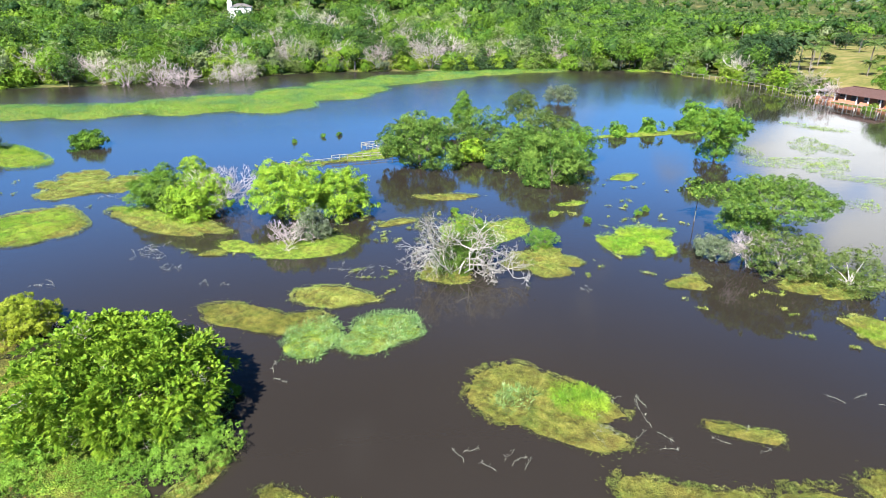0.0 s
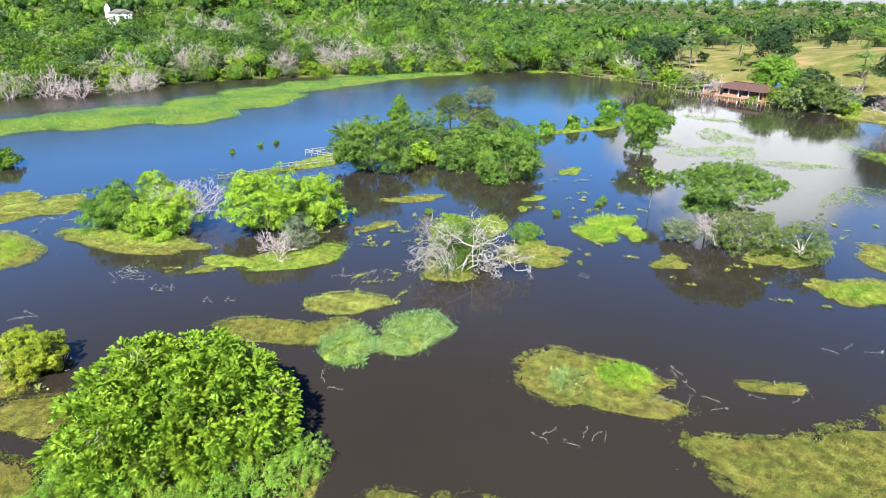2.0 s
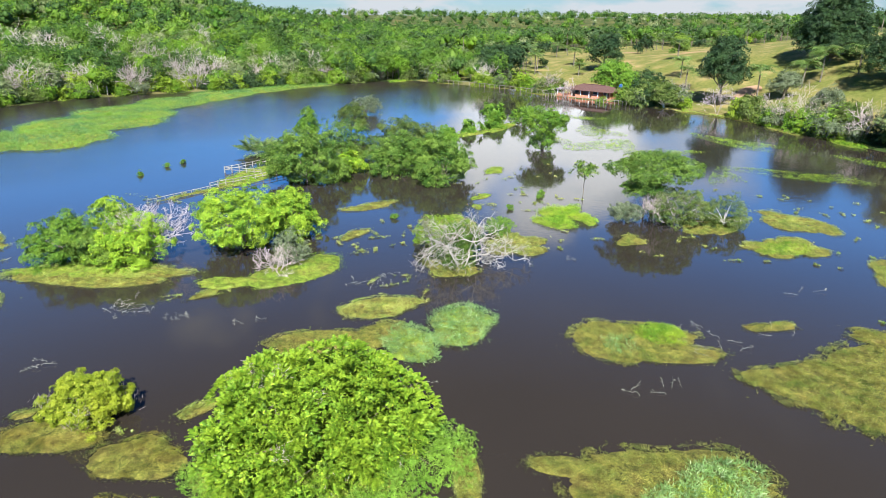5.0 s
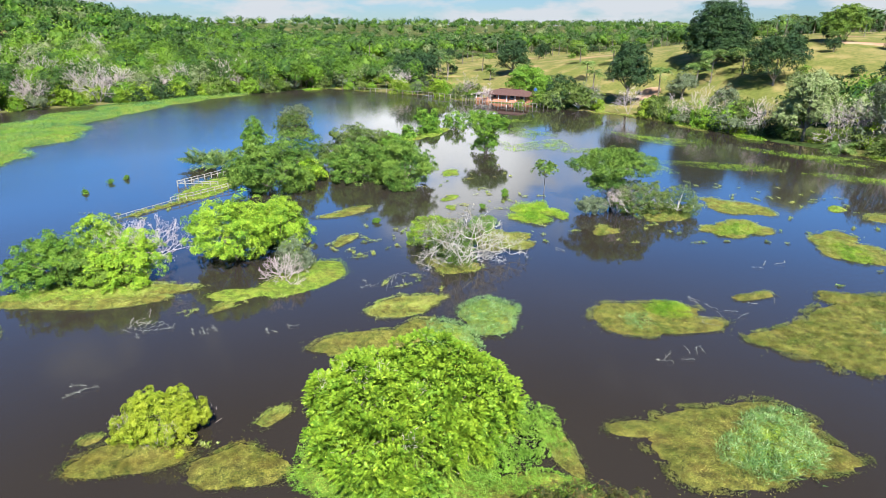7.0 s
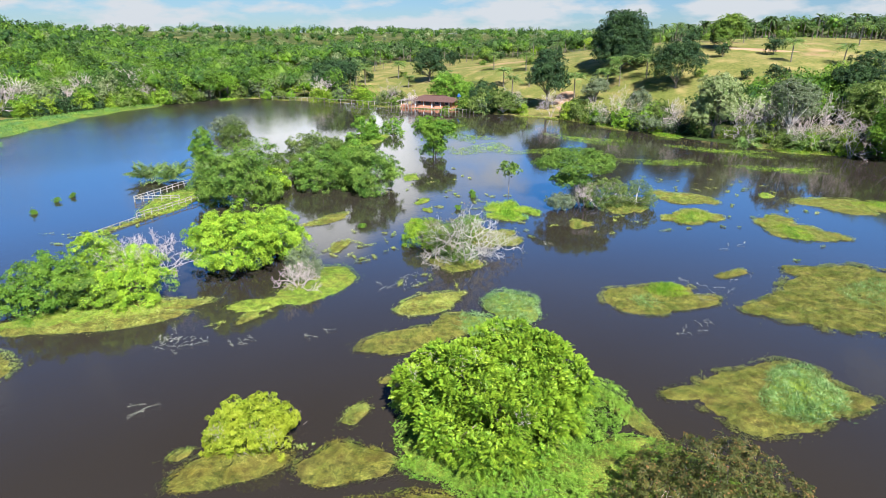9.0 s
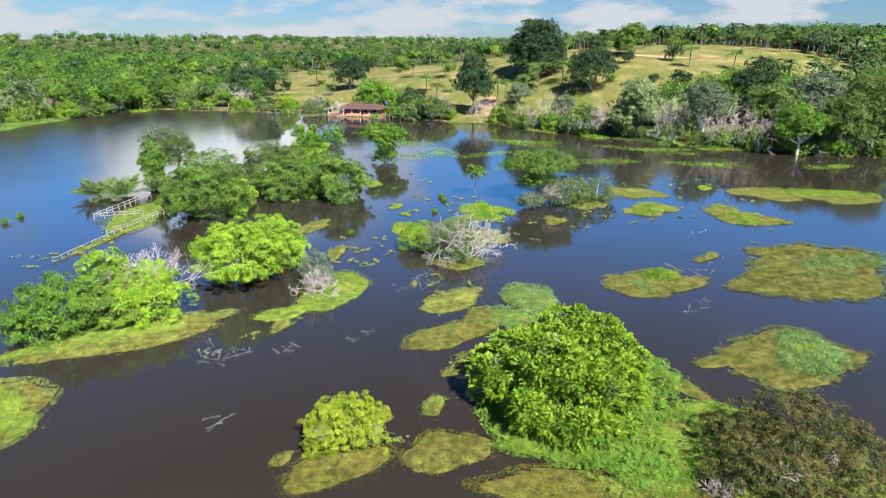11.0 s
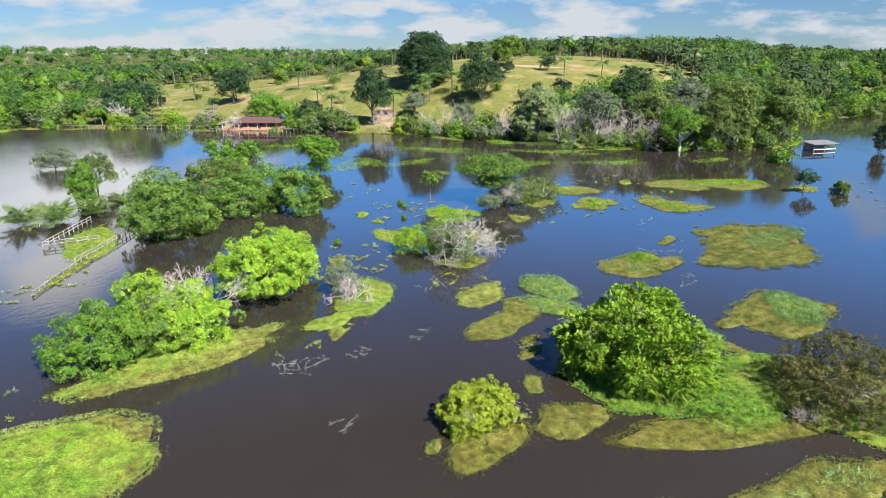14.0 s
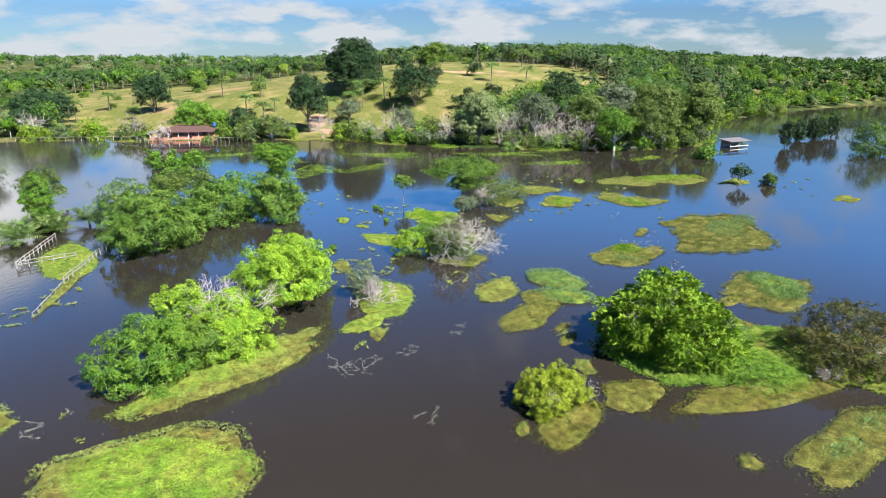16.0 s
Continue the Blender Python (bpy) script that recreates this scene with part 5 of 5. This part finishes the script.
pasture_tree("fresh green leaning tree at the waterside", 106, 30, 6.0, 11.8, 3.0, LEAF_FRESH, 2720, 0.55, 212, 12, flat=0.2, bark=DEADWOOD)
pasture_tree("grey-green tall tree at the waterside", 110, 22, 5.2, 12.8, 2.5, SHORE_LEAF, 2720, 0.55, 213, 14, bark=DEADWOOD)
pasture_tree("yellow-green tall tree of the shore grove", 122, 17, 6.8, 17.0, 4.0, SHORE_LEAF, 3536, 0.62, 214, 16)
pasture_tree("dark tree behind the shore grove", 143, 46, 7.0, 16.0, 3.0, LEAF_DARK, 2720, 0.62, 215, 16)
pasture_tree("tall green tree at the grove's end", 131, 4, 6.0, 17.5, 3.0, SHORE_LEAF, 3536, 0.62, 216, 18)
pasture_tree("small tree by the dirt patch", 140, 119, 4.0, 7.6, 1.5, LEAF_GREY, 1360, 0.48, 217, 10)
pasture_tree("small shore tree with open crown", 121, 94, 4.0, 8.6, 2.0, LEAF_GREY, 1360, 0.48, 218, 10)
pasture_tree("green tree in the middle of the shore grove", 118, 38, 6.4, 14.5, 3.5, SHORE_LEAF, 2720, 0.62, 219, 16)
pasture_tree("pale green tree in the shore grove", 126, 30, 7.0, 16.5, 4.0, LEAF_GREY, 2720, 0.62, 220, 16)
pasture_tree("dark tree in the shore grove", 136, 20, 7.0, 16.0, 3.0, SHORE_LEAF, 2720, 0.62, 221, 16)
pasture_tree("bushy tree beside the lake house", 112, 142, 4.6, 6.6, 0.3, SHORE_LEAF, 1904, 0.48, 222, 14)
pasture_tree("dark leafy tree between the house and the mango", 116, 147, 4.6, 8.5, 0.3, LEAF_DARK, 1900, 0.52, 225, 14)
pasture_tree("grey-green tree at the water near the house", 110, 134, 4.2, 7.0, 0.5, SHORE_LEAF, 1500, 0.48, 226, 14, bark=DEADWOOD)
pasture_tree("leafy bush on the shore below the mango", 116, 112, 3.6, 5.0, 0.3, SHORE_LEAF, 1360, 0.48, 223, 12)
pasture_tree("leafy bush on the eastern shore", 113, 84, 4.2, 7.0, 0.3, SHORE_LEAF, 1632, 0.48, 224, 12)
for i, (dx, dy, dh) in enumerate(((114, 96, 9), (108, 77, 8.5), (118, 137, 7), (107, 58, 10), (105, 38, 9), (113, 118, 7.5), (106, 46, 8), (101, 176, 8), (94, 205, 9), (116, 104, 6), (109, 62, 9), (113, 55, 11), (110, 43, 10), (114, 34, 11), (108, 27, 8), (119, 24, 12), (117, 48, 11))):
    dead_tree("dead_tree", "pale bare tree on the lake shore", dx, dy, land(dx, dy), dh, 230 + i, PINKWOOD, 4, 4, 0.08, 0.4, "bare shore trees", twig=0.022)

DIRT = plain_mat("red_dirt", (0.24, 0.14, 0.08), (0.33, 0.22, 0.13), 0.25, 0.95, 0.5, 3)


def dirt_patch(x, y, ra, rb, deg, seed):
    """Bare trodden earth lying on the slope."""
    rng = np.random.default_rng(seed)
    a, w = edge_wave(rng, 48)
    fr = np.linspace(0.02, 1, 7)[:, None]
    c, s = math.cos(radians(deg)), math.sin(radians(deg))
    u, v = fr * ra * np.cos(a) * w, fr * rb * np.sin(a) * w
    X, Y = x + u * c - v * s, y + u * s + v * c
    Z = ground_z(X, Y) + 0.12 * (1 - fr ** 4) + 0.05
    Z[-1] -= 0.3
    i = np.arange(7 * 48).reshape(7, 48)
    f = np.stack([i[:-1], i[1:], np.roll(i[1:], -1, 1), np.roll(i[:-1], -1, 1)], -1).reshape(-1, 4)
    tagged(new("dirt_patch", mesh_from("dirt_patch", np.stack([X, Y, Z], -1), f, DIRT, True)), "bare reddish dirt on the pasture slope", "dirt", kind="structure")


dirt_patch(140, 131, 9, 3.6, 20, 1)
dirt_patch(126, 121, 8, 2.6, 50, 2)
dirt_patch(205, 92, 14, 3.0, 110, 3)

# palms on the pasture and low ones at the waterside
for i, (px, py, ph, ps) in enumerate(((143, 160, 6.2, 3.6), (138, 126, 8.0, 4.6), (155, 119, 8.5, 5.2), (187, 75, 6.4, 3.8), (143, 218, 6.2, 3.4), (130, 198, 4.0, 2.8), (150, 121, 7.0, 4.6),
                                      (103.5, 58, 1.2, 3.4), (105, 47, 1.4, 3.8), (129, 224, 7.0, 3.6), (121, 214, 7.5, 3.6), (134, 236, 8.0, 3.8), (109, 43, 2.0, 3.6), (111, 88, 1.6, 3.2), (128, -6, 2.2, 3.6))):
    palm("palm", "feather palm with arching green fronds", px, py, land(px, py), ph, ps * 1.3, 250 + i, 18, "pasture palms", 0.2)

# ---- the woods ----
# bare pinkish trees at the forest's wet edge
first = None
BARE = ((-88, 176), (-72, 176), (-64, 186), (-60, 190), (-68, 237), (-63, 245), (-41, 226), (-44, 272), (-23, 245), (-23, 222), (-10, 231), (-2, 254),
                              (10, 280), (16, 239), (35, 249), (44, 256), (54, 264), (3, 240), (-103, 183), (-121, 189), (-80, 181), (-35, 234), (26, 244), (-50, 214), (-84, 200), (-95, 178), (-55, 222), (-76, 215), (-30, 256), (-15, 262), (20, 262), (62, 250), (-100, 205), (-112, 178), (-66, 205), (-5, 226), (40, 238))
for i, (px, py) in enumerate(BARE):
    if i < 4:
        ob = dead_tree("dead_tree", "bare pinkish grey tree at the forest edge", px, py, land(px, py), 8.0, 280 + i, PINKWOOD, 9, 3, 0.065, 0.5, "bare forest trees", twig=0.028)
        first = first or []
        first.append(ob)
    else:
        again(first[i % 4], px, py, land(px, py), i * 77, 0.95 + 0.1 * (i % 6))

for i, (px, py, ph) in enumerate(((-52, 268, 15), (-28, 283, 13), (8, 296, 14))):
    dead_tree("dead_tree", "tall white bare tree above the forest", px, py, land(px, py), ph, 330 + i, PINKWOOD, 4, 4, 0.15, 0.6, "white forest snags", twig=0.03)

# palms and bushes scattered on the pasture
rng_p = np.random.default_rng(21)
spread_out = []
while len(spread_out) < 86:
    ax, ay = rng_p.uniform(105, 320), rng_p.uniform(30, 312)
    if float(signed(PASTURE, ax, ay)) < -5 and float(signed(LAKE, ax, ay)) > 14 and all((ax - p) ** 2 + (ay - q) ** 2 > 90 for p, q in spread_out):
        spread_out.append((ax, ay))
stock = []
for i, (ax, ay) in enumerate(spread_out):
    if i == 0:
        stock.append(tree("bush", "lone bush on the grazed pasture", "bush", ax, ay, land(ax, ay), 2.4, 3.2, 0.2, LEAF_MID, 300, 0.6, 360, k=3, lump=8, group="pasture bushes", trunk_r=0.08))
    elif i == 1:
        stock.append(tree("tree", "small dark tree on the grazed pasture", "tree", ax, ay, land(ax, ay), 3.2, 6.0, 1.2, LEAF_DARK, 420, 0.7, 361, k=3, lump=10, group="pasture bushes", trunk_r=0.12))
    elif i == 2:
        stock.append(palm("palm", "feather palm on the grazed pasture", ax, ay, land(ax, ay), 6.0, 5.0, 362, 20, "pasture palms", 0.2, leaflets=8))
    else:
        again(stock[(0, 2, 1, 2)[i % 4]], ax, ay, land(ax, ay), i * 53, rng_p.uniform(0.5, 1.2))
shrubs = []
for i in range(5):
    sx, sy = ((108, 71), (113, 103), (106, 140), (110, 34), (92, 200))[i]
    shrubs.append(tree("bush", "leafy shrub along the flooded shore", "bush", sx, sy, land(sx, sy), 2.6, 3.4, 0.1, (SHORE_LEAF, LEAF_DARK, LEAF_GREY, WOOD_BRIGHT, WOOD_LIME)[i], 230, 0.58, 380 + i,
                       k=4, small=True, lump=9, group="shore shrubs", trunk_r=0.06))
rng_s = np.random.default_rng(8)
made = 0
while made < 200:
    t = rng_s.uniform(0, 20)
    k = 2 + int(t * 1.35)
    if k >= len(LAKE) - 4:
        continue
    p = LAKE[k] + (LAKE[k + 1] - LAKE[k]) * (t % 1) + rng_s.normal(0, 3.0, 2)
    sd = float(signed(LAKE, p[0], p[1]))
    if not 0.5 < sd < 14 or (94 < p[0] < 116 and 143 < p[1] < 176) or (108 < p[0] < 118 and 108 < p[1] < 134 and rng_s.random() < 0.7):
        continue
    again(shrubs[made % 5], p[0], p[1], land(p[0], p[1]), rng_s.uniform(0, 360), rng_s.uniform(0.5, 1.3), rng_s.uniform(0.8, 1.3))
    made += 1



def thicket():
    """Shore scrub too dense to count, joined: turned and scaled leaf crowns along the forest's edge."""
    rng = np.random.default_rng(31)
    crowns = []
    for ob in shrubs:
        me = next(c for c in ob.children if c.name.startswith("foliage")).data
        v = np.empty(len(me.vertices) * 3, np.float32)
        me.vertices.foreach_get("co", v)
        crowns.append(v.reshape(-1, 3))
    for kind, leaf in enumerate((SHORE_LEAF, LEAF_DARK, LEAF_GREY, WOOD_BRIGHT, WOOD_LIME)):
        vs = []
        for i in range((26, 10, 14, 40, 28)[kind]):
            k = int(rng.integers(2, 10)) if i % 4 else int(rng.integers(10, 20))
            p, q = LAKE[k], LAKE[k + 1]
            n = np.array([-(q - p)[1], (q - p)[0]]) / np.hypot(*(q - p))
            x, y = p + (q - p) * rng.random() + n * rng.uniform(0.5, 9)
            if (94 < x < 116 and 143 < y < 176) or float(signed(LAKE, x, y)) < 0.3:
                continue
            a, r = rng.uniform(0, 6.28), rng.uniform(0.8, 1.6)
            c = crowns[kind] * r
            vs.append(np.stack([x + c[:, 0] * math.cos(a) - c[:, 1] * math.sin(a), y + c[:, 0] * math.sin(a) + c[:, 1] * math.cos(a), land(x, y) + c[:, 2]], -1))
        v = np.concatenate(vs)
        tagged(new("shore_thicket", mesh_from("shore_thicket", v, np.arange(len(v), dtype=np.int32).reshape(-1, 3), leaf)), "dense leafy scrub along the flooded forest edge", "scrub", kind="stuff")


thicket()

rng_w = np.random.default_rng(77)
KINDS = ((WOOD_GREEN, 10.0, "green woodland tree of the lake forest"), (WOOD_BRIGHT, 9.0, "bright green woodland tree"), (WOOD_DARK, 11.0, "dark green woodland tree"),
         (WOOD_PALE, 8.5, "pale grey-green woodland tree"), (WOOD_LIME, 6.0, "fresh green shrubby tree"))
protos = []
spots = []
while len(spots) < 230:
    wx, wy = rng_w.uniform(-170, 130), rng_w.uniform(160, 330)
    wd = float(signed(LAKE, wx, wy))
    if 1.0 < wd < 75 and float(signed(PASTURE, wx, wy)) > 2 and not (wx > 70 and wy < 225) and rng_w.random() < 1.15 - wd / 90:
        if all((wx - a) ** 2 + (wy - b) ** 2 > 16 for a, b in spots) and all((wx - a) ** 2 + ((wy - b + 4) * 0.6) ** 2 > 18 for a, b in BARE):
            spots.append((wx, wy))
for i, (wx, wy) in enumerate(spots):
    if i < 10:
        leaf, hh, text = KINDS[i % 5]
        low = 2.0 if hh > 7 else 0.2
        ob = tree("tree", text, "tree", wx, wy, land(wx, wy), hh * 0.42, hh, low, leaf, 400, 0.78, 400 + i, k=4, small=True, lump=14, trunk_r=0.16, group="forest edge trees", bark=DEADWOOD if i % 5 == 3 else None)
        protos.append(ob)
    else:
        again(protos[int(rng_w.integers(0, 10))], wx, wy, land(wx, wy), float(rng_w.uniform(0, 360)), float(rng_w.uniform(0.6, 1.15)), float(rng_w.uniform(0.85, 1.15)))


def woods(name, label, material, xs, ys, seed, near, tall):
    """Woodland too far to count: crowns with a dense core and many leaf clumps on it."""
    rng = np.random.default_rng(seed)
    zs = ground_z(xs, ys)
    ps, os, segs, cores = [], [], [], []
    bv = np.array([(1, 0, 0), (-1, 0, 0), (0, 1, 0), (0, -1, 0), (0, 0, 1), (0, 0, -1)], float)
    bf = np.array([(0, 2, 4), (2, 1, 4), (1, 3, 4), (3, 0, 4), (2, 0, 5), (1, 2, 5), (3, 1, 5), (0, 3, 5)])
    m, lobes = {2: (210, 6), 1: (90, 4), 0: (26, 2)}[near]
    for x, y, z in zip(xs, ys, zs):
        h = tall * rng.uniform(0.6, 1.3) * (0.6 if y < -5 else 1.0)
        r = h * rng.uniform(0.38, 0.6)
        c = np.array([[0, 0, h * 0.62, r * 0.8]] + [[math.cos(a) * r * 0.6, math.sin(a) * r * 0.6, h * rng.uniform(0.42, 0.85), r * rng.uniform(0.35, 0.6)] for a in rng.uniform(0, 6.28, lobes + 1)])
        k = rng.choice(len(c), m, p=c[:, 3] ** 2 / (c[:, 3] ** 2).sum())
        d = unit(rng.normal(0, 1, (m, 3)))
        d[:, 2] = np.where(d[:, 2] < -0.3, -d[:, 2], d[:, 2])
        ps.append(np.array([x, y, z]) + c[k, :3] + d * c[k, 3:4] * rng.uniform(0.72, 1.08, (m, 1)))
        os.append(d)
        for q in c[:1 if near == 2 else lobes]:
            cores.append(np.array([x, y, z]) + q[:3] + bv * q[3] * rng.uniform(0.55, 0.85, (len(bv), 1)))
        if near == 2:
            segs.append((x, y, z - 0.5, x, y, z + h * 0.6, 0.2, 0.1))
    v, f = rosettes(rng, np.concatenate(ps), np.concatenate(os), {2: 0.72, 1: 1.0, 0: 1.8}[near], 2, 0.1, 0.7, small=True)
    if cores:
        faces = (bf[None] + (np.arange(len(cores)) * len(bv))[:, None, None]).reshape(-1, 3)
        v, f = join((v, f), (np.concatenate(cores), faces))
    tagged(new(name, mesh_from(name, v, f, material)), label, "forest", kind="stuff")
    if segs:
        tagged(new("forest_trunks", mesh_from("forest_trunks", *tubes(segs, 4), GREYWOOD)), "grey trunks of the forest trees", "forest", kind="stuff")


def far_palms(xs, ys, seed):
    rng = np.random.default_rng(seed)
    quads, segs = [], []
    for x, y, z in zip(xs, ys, ground_z(xs, ys)):
        h, s = rng.uniform(4.5, 10), rng.uniform(4.2, 5.6)
        top = np.array([x, y, z + h])
        segs.append((x, y, z - 0.5, *top, 0.22, 0.17))
        for i in range(15):
            a, rise = i * 2.399 + rng.uniform(-0.3, 0.3), rng.uniform(0.1, 1.4)
            out, side = np.array([math.cos(a), math.sin(a), 0]), np.array([-math.sin(a), math.cos(a), 0])
            prev, pw = top, 0.1
            for j in range(1, 5):
                t = j / 4
                c = top + out * s * t * math.cos(rise * 0.8) + np.array([0, 0, s * (math.sin(rise) * t - 0.75 * t * t)])
                w = s * 0.095 * math.sin(math.pi * (0.12 + 0.86 * t)) + 0.03
                for sg in (-1, 1):
                    quads.append([prev, c, c + side * sg * w - np.array([0, 0, w * 0.6]), prev + side * sg * pw - np.array([0, 0, pw * 0.6])])
                prev, pw = c, w
    v = np.array(quads).reshape(-1, 3)
    tagged(new("far_palms", mesh_from("far_palms", v, np.arange(len(v)).reshape(-1, 4), PALM_DARK)), "palm grove along the ridge and in the forest", "palms", kind="stuff")
    tagged(new("palm_trunks", mesh_from("palm_trunks", *tubes(segs, 5), BARK)), "grey trunks of the palm grove", "palms", kind="stuff")


def scatter_woods():
    rng = np.random.default_rng(5)
    # the wide woods thinly, then the lake's edge, the pasture's rim and the eastern scrub closer set
    n = 6000
    x, y = rng.uniform(-460, 900, n), rng.uniform(-420, 900, n)
    keep = rng.random(n) < np.where(np.hypot(x, y) < 600, 1.0, 0.6)
    sx, sy = rng.uniform(-190, 95, 2600), rng.uniform(150, 330, 2600)
    sd = signed(LAKE, sx, sy)
    lake_edge = (sd > 3) & (sd < 90) & (rng.random(2600) < 1.0 - sd / 130) & ~((sx > 80) & (sy < 215))
    px, py = rng.uniform(90, 420, 5200), rng.uniform(-60, 380, 5200)
    rim = (signed(PASTURE, px, py) > 1) & (signed(PASTURE, px, py) < 75) & (signed(LAKE, px, py) > 18) & ((px < 175) | (rng.random(5200) < 0.3))
    ex, ey = rng.uniform(130, 480, 2600), rng.uniform(-220, 70, 2600)
    scrub = (signed(LAKE, ex, ey) > 4) & (signed(PASTURE, ex, ey) > 4)
    hx, hy = rng.uniform(-330, 190, 2400), rng.uniform(290, 600, 2400)
    x, y = np.concatenate([x[keep], sx[lake_edge], px[rim], ex[scrub], hx]), np.concatenate([y[keep], sy[lake_edge], py[rim], ey[scrub], hy])
    d, pd = signed(LAKE, x, y), signed(PASTURE, x, y)
    dist = np.hypot(x + 30, y - 25)
    ok = (d > 3) & (pd > 1) & (dist > 90) & (np.hypot(x + 97, (y - 302) * 0.5) > 13)
    ok &= ~((x > 96) & (x < 175) & (y > 60) & (y < 262) & (pd < 4))
    for a, b in BARE:
        ok &= (x - a) ** 2 + ((y - b + 5) * 0.55) ** 2 > 24
    x, y, dist = x[ok], y[ok], dist[ok]
    kind = rng.random(len(x))
    table = (("forest_canopy", "dense green tropical forest round the lake", WOOD_GREEN, 0.0, 0.34, 9.0), ("forest_canopy", "bright green forest crowns", WOOD_BRIGHT, 0.34, 0.47, 7.5),
             ("forest_canopy", "dark green forest crowns", WOOD_DARK, 0.47, 0.73, 9.5), ("forest_canopy", "pale grey-green forest crowns", WOOD_PALE, 0.73, 0.90, 7.0),
             ("forest_canopy", "yellow-green forest crowns", WOOD_LIME, 0.90, 0.93, 6.5), ("forest_canopy", "fresh green forest crowns", WOOD_BRIGHT, 0.93, 1.0, 8.0))
    for i, (name, label, mat, lo, hi, tall) in enumerate(table):
        for near, a, c in ((2, 0, 290), (1, 290, 430), (0, 430, 2000)):
            pick = (kind >= lo) & (kind < hi) & (dist >= a) & (dist < c)
            tone = {WOOD_BRIGHT: WOOD_GREEN, WOOD_GREEN: WOOD_DARK, WOOD_LIME: WOOD_GREEN}.get(mat, mat) if near == 0 else mat
            woods(name, label, tone, x[pick], y[pick], 60 + i * 3 + near, near, tall)
    n = 9000
    x, y = rng.uniform(40, 520, n), rng.uniform(-190, 460, n)
    d, pd = signed(LAKE, x, y), signed(PASTURE, x, y)
    ridge = (pd > -14) & (pd < 75) & (x > 185) & (y < 200) & (d > 24)
    north = (y > 200) & (d > 12) & (pd > -6) & (pd < 90)
    a, c = np.flatnonzero(ridge)[:620], np.flatnonzero(north)[:330]
    pick = np.concatenate([a, c])
    far_palms(x[pick], y[pick], 71)


scatter_woods()
